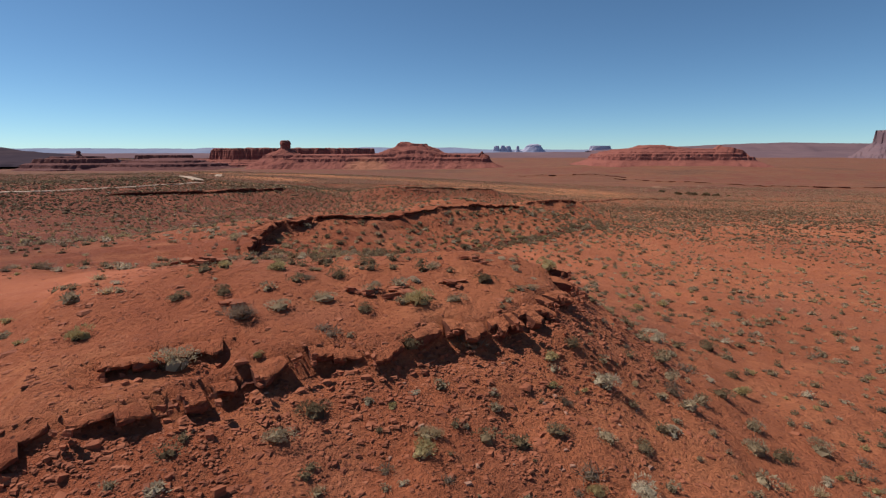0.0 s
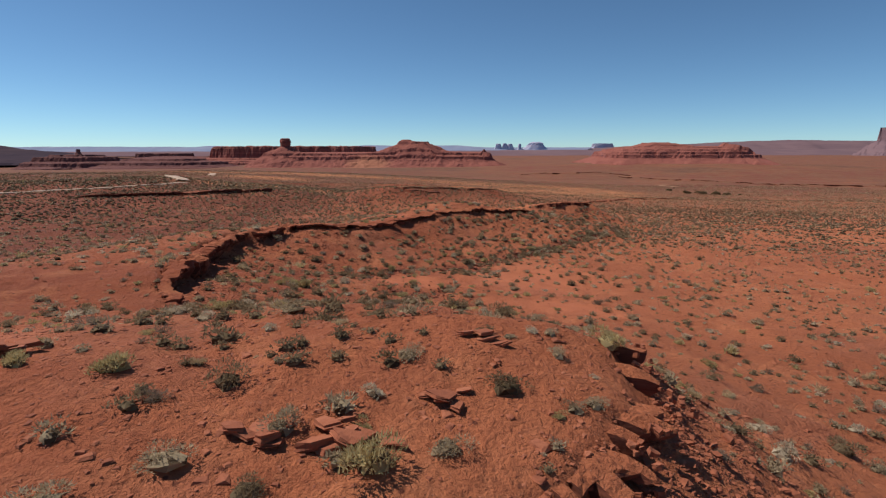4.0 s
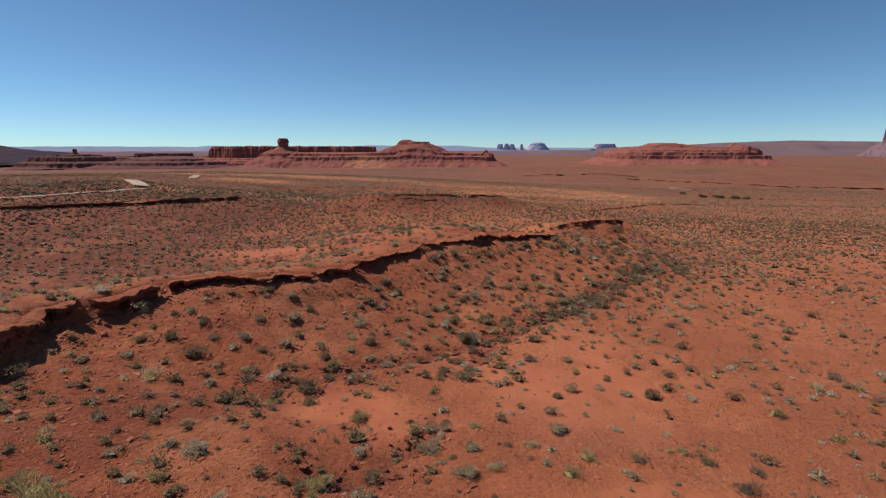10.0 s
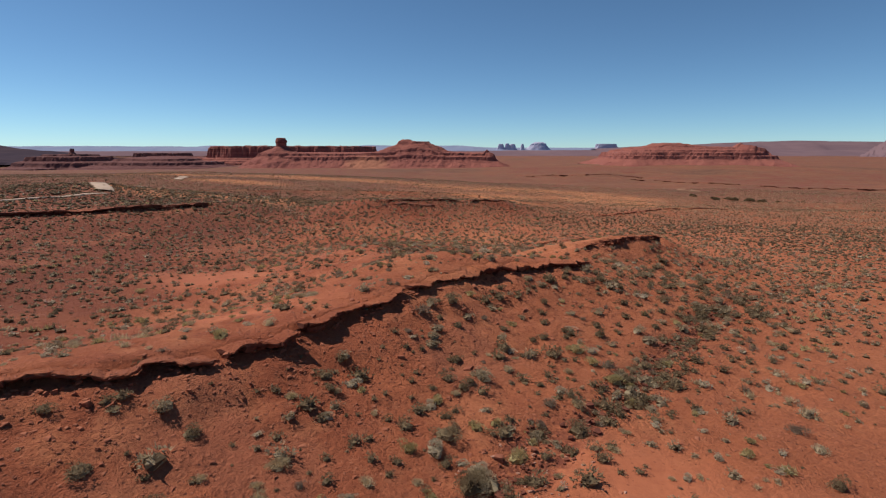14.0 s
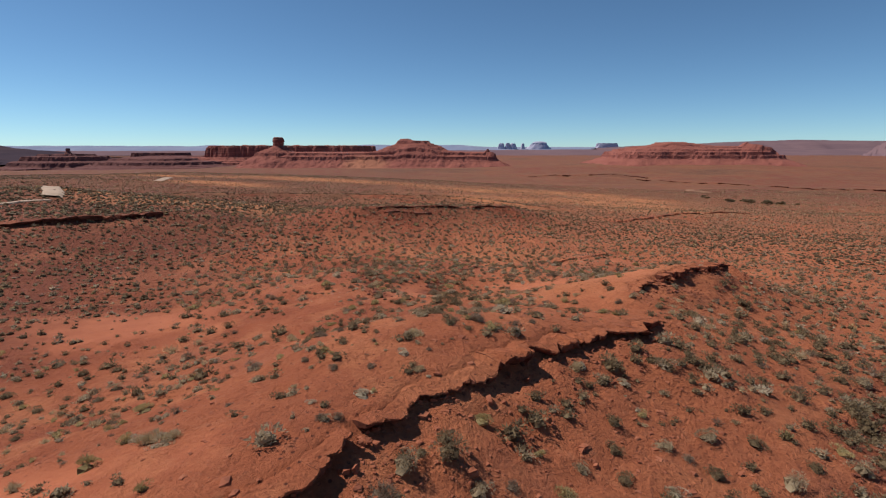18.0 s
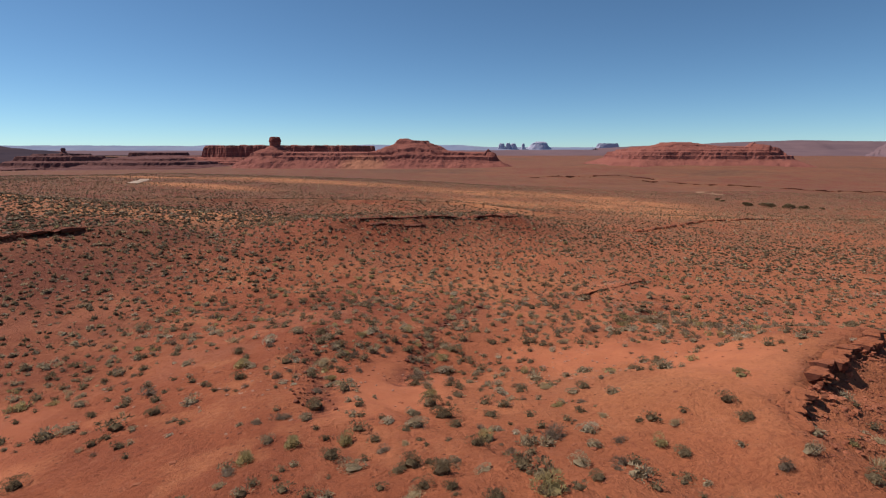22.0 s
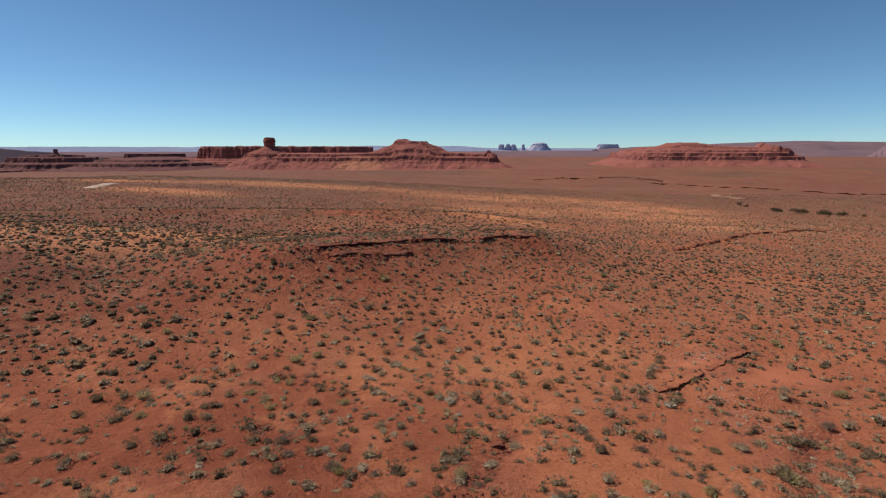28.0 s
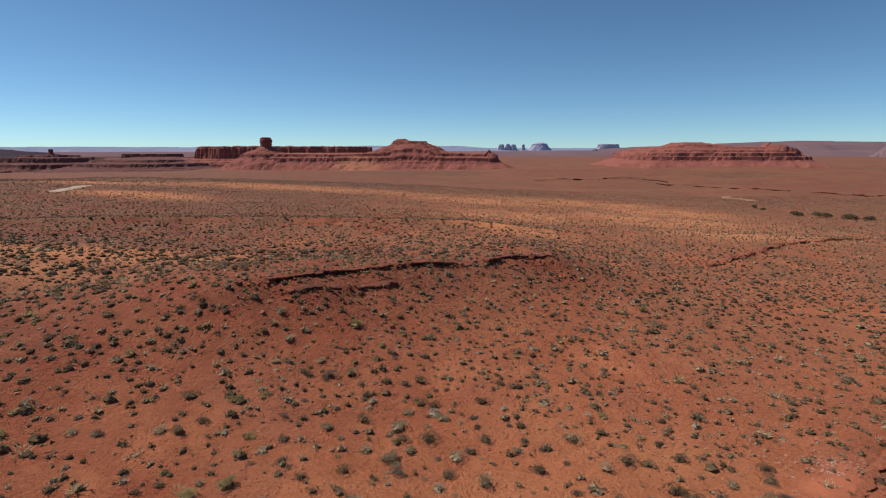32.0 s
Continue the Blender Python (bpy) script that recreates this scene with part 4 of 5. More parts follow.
ledge("gully", "thin crusted edge of a dry rill", 10, (0.5, 1.4), (-0.08, 0.02), (0.4, 0.7), 8, 0.2, 0.0, 0.9, 0.1, 1.5)


def outcrop(x, y, wide, count, seed, label):
    """A few stacked slabs that break the surface."""
    rng = np.random.default_rng(seed)
    top = new("rock_outcrop", None)
    top.location = (x, y, float(land(np.array([x]), np.array([y]))[0]))
    tagged(top, label, "rocks", "outcrops")
    for i in range(count):
        ox, oy = rng.normal(0, wide * 0.4), rng.normal(0, wide * 0.2)
        ob = part("rock", BLOCK_MESHES[int(rng.integers(len(BLOCK_MESHES)))], top)
        s = rng.uniform(0.25, 0.55) * wide ** 0.5
        ob.scale = (s * rng.uniform(1.0, 1.9), s, s * rng.uniform(0.14, 0.32))
        dz = float(land(np.array([x + ox]), np.array([y + oy]))[0]) - top.location.z
        ob.location = (ox, oy, dz + ob.scale.z * rng.uniform(0.1, 0.4) + 0.025 * i)
        ob.rotation_euler = (rng.uniform(-0.2, 0.2), rng.uniform(-0.2, 0.2), rng.uniform(-0.5, 0.5))


for i, (x, y, wide, count) in enumerate(((-10.0, 21.3, 1.0, 12), (-1.3, 18.7, 1.1, 9), (0.4, 20.3, 0.9, 6), (-3.2, 18.9, 0.8, 6), (1.6, 22.5, 0.8, 5), (-7.4, 16.9, 0.8, 4), (7.6, 27.2, 0.5, 2), (3.2, 70.2, 0.6, 3))):
    outcrop(x, y, wide, count, 400 + i, "dark red flat slabs breaking through the soil")


def scatter(name, kit, x, y, sizes, turn, stretch, material, label, category, sink=0.0, seed=0, tall=1.0):
    """One mesh of many small pieces that lie about on the ground."""
    rng = np.random.default_rng(seed)
    z = land(x, y)
    pick = rng.integers(len(kit), size=len(x))
    verts, faces, slots, at = [], [], [], 0
    for k, (v, f, *which) in enumerate(kit):
        m = np.flatnonzero(pick == k)
        if not len(m):
            continue
        c, s = np.cos(turn[m])[:, None], np.sin(turn[m])[:, None]
        q = sizes[m][:, None]
        vx, vy, vz = v[:, 0] * stretch, v[:, 1], v[:, 2] * tall
        out = np.stack((x[m][:, None] + q * (vx * c - vy * s), y[m][:, None] + q * (vx * s + vy * c), z[m][:, None] + q * (vz - sink)), -1).reshape(-1, 3)
        idx = (f[None] + (np.arange(len(m)) * len(v))[:, None, None]).reshape(-1, f.shape[1]) + at
        verts.append(out)
        faces.append(idx)
        slots.append(np.tile(which[0] if which else np.zeros(len(f), np.int32), len(m)))
        at += len(out)
    ob = new(name, mesh_from(name, np.vstack(verts), np.vstack(faces), material))
    if len(kit[0]) > 2:
        ob.data.materials.append(TWIG)
        ob.data.polygons.foreach_set("material_index", np.concatenate(slots).astype(np.int32))
    return tagged(ob, label, category, kind="stuff")


def rubble():
    rng = np.random.default_rng(21)
    px, py = [], []
    for name, count in (("near", 9000), ("long", 7500), ("long_end", 3200), ("north", 1200)):
        f, x, y, nx, ny = rim_line(RIMS[name], 0.3)
        i = rng.integers(len(x), size=count)
        o = rng.exponential(RIMS[name]["foot"] * 0.6, count) - 0.25
        px.append(x[i] + nx[i] * o + rng.normal(0, 0.5, count))
        py.append(y[i] + ny[i] * o + rng.normal(0, 0.5, count))
    for path in RUNNELS:
        size = along(path, 1, 0, rng)[2]
        x, y, _ = along(path, int(size * 24), 0.7, rng)
        px.append(x)
        py.append(y)
    # stony soil round the near ledge
    px.append(rng.uniform(-14, 9, 5000))
    py.append(rng.uniform(9, 29, 5000))
    # stones in the bay below the long ledge
    px.append(rng.normal(-10, 3.6, 2600))
    py.append(rng.normal(45, 7.5, 2600))
    # loose chips over the nearer ground
    px.append(rng.uniform(-24, 36, 11000))
    py.append(rng.uniform(8, 152, 11000))
    x, y = np.concatenate(px), np.concatenate(py)
    s = 0.035 + rng.exponential(0.042, len(x))
    tiny = []
    for seed in range(4):
        r = np.random.default_rng(seed + 90)
        v = np.array([(-.5, -.4, 0), (.5, -.45, 0), (.45, .5, 0), (-.45, .4, 0), (-.3, -.3, .3), (.35, -.3, .25), (.3, .3, .32), (-.3, .25, .22)]) * r.uniform(0.75, 1.25, (8, 3))
        tiny.append((v, np.array([(0, 1, 5, 4), (1, 2, 6, 5), (2, 3, 7, 6), (3, 0, 4, 7), (4, 5, 6, 7)])))
    scatter("rubble", tiny, x, y, np.minimum(s, 0.4), rng.uniform(0, 6.3, len(x)), 1.3, STONES, "loose red sandstone rubble and chips", "rubble", 0.08, 2, 0.8)


rubble()


def runnel_rocks():
    """Dark broken stones that line the runnels."""
    rng = np.random.default_rng(27)
    x, y = [], []
    for i, path in enumerate(RUNNELS[:7]):
        q = along(path, int(along(path, 1, 0, rng)[2] * 7), 0.55, rng)
        x.append(q[0])
        y.append(q[1])
    x, y = np.concatenate(x), np.concatenate(y)
    scatter("runnel_rocks", BLOCKS, x, y, 0.09 + rng.exponential(0.07, len(x)).clip(0, 0.3), rng.uniform(0, 6.3, len(x)), 1.2, ROCK, "dark broken stones lining a dry runnel", "rocks", -0.1, 8, 0.6)


runnel_rocks()


def pale_chips():
    """Flakes of pale stone in loose patches."""
    rng = np.random.default_rng(31)
    x, y = [], []
    for cx, cy, wide, count in ((24.2, 145.2, 1.2, 150), (16, 138, 2.4, 320), (22.3, 137.2, 1.8, 130), (23.5, 134.2, 2.2, 240), (19, 147, 4, 160), (5, 63, 1.6, 60), (9, 60, 3, 26), (2, 52, 3, 30), (-6, 105, 4, 120), (10, 109, 4, 150), (27, 152, 5, 160), (1, 12.5, 4, 40)):
        x.append(rng.normal(cx, wide, count))
        y.append(rng.normal(cy, wide * 0.6, count))
    x, y = np.concatenate(x), np.concatenate(y)
    flake = np.array([(-.5, -.35, 0), (.5, -.4, 0), (.4, .45, 0), (-.45, .3, 0), (-.4, -.25, .3), (.4, -.3, .28), (.3, .35, .3), (-.35, .22, .26)])
    kit = [(flake * np.random.default_rng(q).uniform(0.7, 1.3, (8, 3)), np.array([(0, 1, 5, 4), (1, 2, 6, 5), (2, 3, 7, 6), (3, 0, 4, 7), (4, 5, 6, 7)])) for q in range(3)]
    scatter("stone_chips", kit, x, y, rng.uniform(0.04, 0.17, len(x)), rng.uniform(0, 6.3, len(x)), 1.4, PALE_ROCK, "pale flat sandstone chips strewn on sand", "stone chips", 0.05, 6)


pale_chips()


# ---- shrubs ----
def shrub(seed, blades, spread=0.5, height=0.62, width=0.05, length=0.2, upright=0.4, gaps=0.25):
    """A dome of small leaf sprays on twigs, about one metre across, uneven and open."""
    rng = np.random.default_rng(seed)
    lobes = rng.uniform(-1, 1, (5, 3)) * (0.24, 0.24, 0.10) + (0, 0, height * 0.42)
    size = rng.uniform(0.55, 1.0, 5)
    k = rng.integers(5, size=blades)
    d = rng.normal(size=(blades, 3))
    d /= np.linalg.norm(d, axis=1)[:, None]
    d[:, 2] = np.abs(d[:, 2]) * 1.15 - 0.35
    reach = rng.uniform(0.45, 1.0, blades) ** 0.5
    root = lobes[k] + d * (size[k] * reach)[:, None] * (spread * 0.62, spread * 0.62, height * 0.55)
    root[:, 2] = np.maximum(root[:, 2], 0.01)
    way = d * (1 - upright) + np.array((0, 0, upright)) + rng.normal(0, 0.32, (blades, 3))
    way /= np.linalg.norm(way, axis=1)[:, None]
    side = np.cross(way, rng.normal(size=(blades, 3)))
    side /= np.linalg.norm(side, axis=1)[:, None]
    ln = length * rng.uniform(0.6, 1.3, blades)[:, None]
    wd = width * rng.uniform(0.7, 1.3, blades)[:, None]
    verts = np.stack((root - side * wd, root + side * wd, root + way * ln), 1).reshape(-1, 3)
    return verts, np.arange(blades * 3).reshape(-1, 3)


def mound(seed, height, n, wide=1.0):
    """The dense lumpy heart of a shrub."""
    rng = np.random.default_rng(seed)
    rings, faces = [], []
    for z, r in ((0.0, 0.33), (0.6, 0.30)):
        a = np.arange(n) * 2 * math.pi / n + rng.uniform(-0.3, 0.3, n)
        rr = wide * r * rng.uniform(0.65, 1.25, n)
        rings.append(np.column_stack((rr * np.cos(a), rr * np.sin(a), height * np.clip(z + rng.uniform(-0.15, 0.15, n), 0, 1))))
    if n == 4:
        # far off, four leaning sides will do
        return np.vstack((rings[0] * 1.15, [[rng.uniform(-0.1, 0.1), rng.uniform(-0.1, 0.1), height]])), np.array([(j, (j + 1) % 4, 4) for j in range(4)])
    verts = np.vstack(rings + [[[0, 0, height]]])
    for j in range(n):
        faces += [(j, (j + 1) % n, (j + 1) % n + n), (j, (j + 1) % n + n, j + n)]
    faces += [(n + j, n + (j + 1) % n, 2 * n) for j in range(n)]
    return verts, np.array(faces)


def joined(a, b):
    slots = np.r_[np.zeros(len(a[1]), np.int32), np.ones(len(b[1]), np.int32)]
    return np.vstack((a[0], b[0])), np.vstack((a[1], b[1] + len(a[0]))), slots


def twigs(seed, count, spread, height):
    """Forking stems that rise from one root crown."""
    rng = np.random.default_rng(seed)
    crown = [0.016 * np.array((math.cos(j * 2.1), math.sin(j * 2.1), 0)) for j in range(3)]
    verts, faces = list(crown), []
    for i in range(count):
        a, lean = rng.uniform(0, 6.3), rng.uniform(0.2, 0.9)
        tip = np.array((math.cos(a) * spread * lean, math.sin(a) * spread * lean, height * rng.uniform(0.6, 1.0)))
        low = [0, 1, 2]
        for q, r in ((tip * (0.5, 0.5, 0.62), 0.009), (tip, 0.003)):
            high = [len(verts) + j for j in range(3)]
            verts += [q + r * np.array((math.cos(j * 2.1), math.sin(j * 2.1), 0)) for j in range(3)]
            faces += [(low[j], low[(j + 1) % 3], high[(j + 1) % 3], high[j]) for j in range(3)]
            low = high
    return np.array(verts), np.array(faces)


def cover(x, y):
    """How thickly shrubs stand, 0 to about 1.5."""
    d = 0.82 + 0.5 * fbm(x / 11, y / 11, 3, 61) + 0.45 * vnoise(x / 3.5, y / 3.5, 66)
    for name, more in (("long", 1.2), ("near", 0.3), ("long_end", 0.7), ("west", 1.0), ("north", 0.5)):
        r, side, _, _, _ = rim_at(RIMS[name], x, y)
        e = r * side
        d = d + more * smooth(0.8, 2.5, e) * smooth(22, 9, e) - 0.15 * smooth(-9, -3, e) * smooth(0.5, -0.5, e)
    for bx, by, rx, ry in BARE:
        d = d * (1 - 0.88 * np.exp(-(((x - bx) / rx) ** 2 + ((y - by) / ry) ** 2)))
    d = d * (1 - 0.9 * np.exp(-((x + 18) ** 2 / 50 + (y - 22) ** 2 / 18)))
    d = d + 0.9 * np.exp(-((x + 9) ** 2 / 50 + (y - 48) ** 2 / 160)) + 0.4 * np.exp(-((x + 27) ** 2 / 60 + (y - 45) ** 2 / 250))
    d = d + 0.4 * np.exp(-((x - 14) ** 2 / 90 + (y - 20) ** 2 / 120))
    d = d + 0.45 * smooth(-24, -38, x) + 0.45 * smooth(112, 150, y)
    d = d + 0.35 * smooth(200, 225, y) * smooth(330, 290, y)
    return np.clip(d, 0.03, 1.9)


# shrubs that stand out, stretch by stretch along the flight: x, y, breadth
KNOWN = []
KNOWN += ((-4.2, 12, 0.8), (-3.5, 13, 0.9), (-7.6, 13.7, 1.3), (3.3, 13.8, 0.7), (4.9, 14.2, 0.7), (6.1, 14.3, 0.8), (-11.1, 15, 0.8), (-1.1, 16, 0.8), (10.8, 16.2, 1.1), (11.8, 16.3, 1), (1.0, 16.9, 1.5), (14, 17.4, 1.2), (4.7, 17.8, 0.7), (11.7, 17.9, 0.9), (9.9, 18.4, 0.7), (9, 19.3, 0.8), (11.3, 19.5, 0.9), (13.1, 21.3, 1), (13.9, 23.3, 0.9), (15.3, 26.2, 1), (14.6, 26.9, 1.3))
KNOWN += ((-6.6, 16.1, 1.5), (-5.6, 16.9, 0.8), (-2.8, 17.5, 0.7), (-4.3, 18, 1), (-8, 18.1, 0.8), (-2.7, 19, 0.8), (-4.3, 20.5, 0.7), (-6.8, 20.6, 0.8), (1.7, 20.7, 1), (0.4, 18.8, 0.8), (-9.3, 17.4, 0.7), (0.8, 24.3, 1.3), (1.8, 26, 1.3), (3.6, 25.1, 1.2), (-0.9, 27.5, 1.2), (-1.9, 26.8, 1), (-5.2, 28.2, 1.3), (-3.4, 26, 1.5), (4.9, 23.6, 1.1), (2.5, 28.6, 0.8), (3.9, 29.1, 0.7))
KNOWN += ((12.1, 31.4, 0.9), (14.4, 31.7, 1.1), (-11.6, 33.5, 0.9), (5.9, 35.2, 0.9), (11.4, 36.1, 0.8), (14.9, 36.3, 0.8), (7.6, 37.2, 1.1), (17.1, 37.2, 0.8), (13.7, 38.1, 0.9), (12.4, 38.2, 0.8), (-0.7, 38.3, 1.1), (12.1, 39.1, 0.8), (10.7, 39.3, 0.9), (14, 39.6, 0.9), (18.5, 40.5, 1), (-0.5, 41, 0.8), (22, 41.6, 0.9), (13.1, 43.4, 1.3), (-3.9, 44.1, 1.4), (8.1, 44.3, 0.7), (11.7, 44.9, 1.2), (23.2, 46.2, 1.7))
KNOWN += ((-1.1, 47, 1.2), (11.8, 47.2, 1.5), (21.9, 48, 1.5), (8.7, 48.9, 1.1), (6.1, 50.9, 1.5), (-4.6, 52, 0.8), (6.1, 52.7, 1), (-5.1, 53.5, 1.7), (17.3, 54.3, 1), (6.8, 54.4, 0.8), (-14, 54.5, 0.8), (-11.3, 55.4, 1.6), (-4.5, 55.4, 1), (7.7, 55.4, 1), (11.9, 55.6, 1.5), (10.6, 55.7, 0.9), (-14, 55.8, 0.8), (18, 55.9, 0.8), (16.3, 56, 1), (-4.5, 56.3, 1.2), (-12.8, 56.4, 1), (-9.7, 56.4, 0.7), (-8.3, 56.7, 0.8), (-10.9, 57, 1.1), (-1.8, 57.1, 1), (-5.1, 57.2, 0.8), (-9.4, 57.4, 0.8), (10.1, 57.4, 0.7), (-2.8, 57.9, 0.8), (-11.9, 58, 0.9))
KNOWN += ((8.6, 58.2, 0.8), (11.5, 58.3, 0.7), (-5.6, 58.4, 0.8), (13.9, 58.4, 0.9), (-13.7, 58.5, 0.8), (-4, 58.6, 0.8), (-0.1, 58.7, 0.8), (-12.9, 58.8, 0.7), (-7, 59.1, 0.7), (12.3, 59.3, 0.9), (-3, 59.5, 1), (42.6, 59.6, 1.7), (-9.4, 59.6, 1.2), (8.5, 59.8, 0.8), (13.8, 60.2, 0.8), (2.9, 60.5, 1.1), (15.4, 60.8, 1), (-11.7, 61.4, 0.9), (20.2, 61.9, 0.9), (-7.2, 62.1, 0.9), (-8.4, 62.7, 0.9), (17.1, 63.7, 1.3), (4.5, 64, 1.1), (22.8, 64.8, 1.2), (18, 66.1, 1.2), (7.5, 66.3, 1.6), (18, 67.6, 1.6), (27.2, 68.5, 1.4), (31.9, 72.6, 1.5), (-2.7, 72.8, 0.7))
KNOWN += ((2.4, 73.4, 0.7), (4.9, 74.1, 0.7), (6.9, 74.7, 0.7), (-8.3, 74.9, 0.8), (7.6, 75, 0.7), (3, 75.1, 0.9), (5.2, 75.1, 0.7), (4, 75.6, 0.7), (12, 75.9, 0.7), (11.5, 76.9, 1), (14.7, 77, 1.2), (8, 77.1, 0.8), (6.6, 77.4, 0.7), (0.7, 77.9, 0.8), (3.2, 78.1, 0.8), (11.7, 78.3, 0.8), (14.4, 78.3, 1.1), (8.1, 78.6, 0.7), (10.9, 78.9, 0.7), (10.2, 79.3, 0.9), (16.1, 79.4, 0.8), (18.1, 79.6, 1.1), (8.5, 80, 0.8), (12.4, 80.4, 1), (14.3, 80.4, 0.9), (18.1, 80.7, 0.9), (-16, 81.2, 0.7), (22.5, 82.3, 1), (18.7, 84.4, 1), (5.3, 85, 0.7))
KNOWN += ((0.9, 85.2, 0.7), (-18.5, 85.3, 0.9), (-15.1, 86.4, 0.9), (23.4, 87.9, 1.1), (24.9, 88.1, 1.2), (4, 92.3, 0.7), (-27.9, 93.6, 1.1), (15.9, 94.1, 0.9), (3.8, 94.2, 0.7), (7.4, 94.2, 0.7), (13.3, 94.4, 0.8), (14.4, 94.9, 0.7), (-1.3, 95.5, 0.9), (7.2, 95.5, 1), (10.9, 95.9, 0.9), (15.4, 96.1, 0.7), (3.7, 96.2, 0.8), (10.4, 96.7, 0.7), (-13.6, 96.8, 1), (8.1, 97.1, 0.7), (13.7, 97.2, 1), (9.1, 97.3, 0.7), (-4.2, 97.5, 0.7), (13.7, 98.6, 0.7), (-3.2, 99.3, 0.7), (3, 99.4, 0.7), (1.2, 99.6, 0.7), (4.6, 100.7, 1), (15.5, 100.8, 0.7), (-3.3, 101.1, 1.3))
KNOWN += ((10.3, 101.7, 0.7), (-11.3, 102.2, 0.9), (-3.7, 102.9, 0.9), (8.8, 103.2, 0.7), (9.5, 103.7, 1), (-16.6, 104.4, 1), (-8.4, 105.1, 0.9), (1.6, 105.2, 0.9), (0.9, 106.1, 1.2), (11.5, 106.1, 0.8), (12.8, 106.3, 0.8), (-13.1, 108.7, 0.9), (-10.2, 109.5, 1.1), (-8.4, 110.1, 0.8), (-7.6, 113.3, 1.6), (-6.1, 113.7, 1.6), (0.5, 119, 0.8), (-10.5, 119.7, 0.9), (8.6, 119.8, 1), (6.4, 119.8, 0.6), (0, 120.1, 0.7), (-11.8, 120.2, 0.8), (-1.7, 120.3, 1), (1.7, 120.4, 0.8), (13.1, 121, 0.7), (4.9, 121.3, 0.7), (0.9, 121.7, 0.8), (16.2, 121.7, 0.8), (11.8, 122, 0.8), (-0.5, 122.7, 0.8))
KNOWN += ((21.6, 122.8, 1), (18.3, 123.3, 1.3), (0.2, 123.5, 0.8), (-5.5, 123.6, 0.8), (6.3, 123.6, 0.9), (1.5, 124.8, 0.8), (16.3, 125.4, 1), (-4.6, 125.5, 0.8), (10.5, 125.8, 0.9), (-17.9, 127, 0.9), (5.2, 127.1, 1), (-7.5, 127.3, 0.9), (-22, 128.2, 1), (-12.9, 128.3, 1), (1.2, 128.5, 0.8), (11, 128.7, 1.1), (13.3, 129.2, 1.1), (6.7, 129.3, 1.2), (-21.2, 129.5, 1.5), (19.1, 130.2, 1.3), (-11.4, 131.1, 1.1), (-10.4, 131.3, 0.9), (26.2, 131.3, 1.1), (-14.1, 131.4, 1), (-18.1, 131.6, 1), (15.2, 131.6, 1.1), (-18, 133.4, 1.1), (26.4, 133.7, 1.4), (27.7, 133.7, 1.4), (-5, 133.9, 1.1))
KNOWN += ((11.2, 133.9, 1.1), (-10.5, 134.4, 1), (26.1, 137.4, 1.7), (10, 138.1, 1.2), (31, 138.7, 1.7), (-8.3, 139, 0.7), (-10.7, 139.2, 1.3), (8.1, 139.9, 1.6), (-3, 140.1, 0.7), (-4.7, 140.2, 1.2), (18.3, 140.6, 1.3), (9.9, 140.7, 1.2), (16.3, 140.7, 1.1), (6.1, 141, 1), (1.7, 141.2, 0.7), (-6.7, 141.3, 1.1), (11.7, 141.7, 0.9), (18.8, 141.8, 1.6), (15.5, 142.1, 1.2), (20, 142.4, 1.1), (26, 142.4, 1.1), (14.8, 142.7, 1.3), (5.5, 143.1, 1.3), (-1.6, 143.2, 0.8), (18.1, 143.4, 0.9), (3.6, 143.7, 1.1), (-19.3, 143.8, 1.1), (20.2, 143.9, 1.1), (11.9, 144.3, 0.8), (8.4, 144.4, 1))
KNOWN += ((-14.8, 144.5, 1.1), (-16.1, 144.6, 0.9), (14.3, 145, 0.9), (-11.8, 145.1, 0.9), (-10.8, 145.1, 0.9), (-0.8, 145.1, 0.8), (20.7, 145.1, 1), (-7, 145.2, 1), (13.3, 145.2, 1.4), (1.6, 145.4, 0.9), (16.4, 145.7, 1), (-10, 146.2, 1.1), (29.5, 146.4, 1.1), (2.5, 146.8, 1.6), (-3.3, 147, 1), (5.8, 147.1, 1), (10.8, 147.2, 1.3), (-1.4, 148.2, 1), (32.9, 148.6, 1.7), (-11.9, 148.6, 1.3), (1.2, 149.4, 1), (5.9, 151.1, 1.1), (0.7, 152.6, 1), (-3, 153.2, 1.2), (1.7, 153.3, 1.1), (-8.2, 156.4, 1.3), (-21.7, 156.7, 1.5), (-9.7, 159.3, 1.2), (30, 169.5, 1.7), (24.2, 172.3, 1.7))


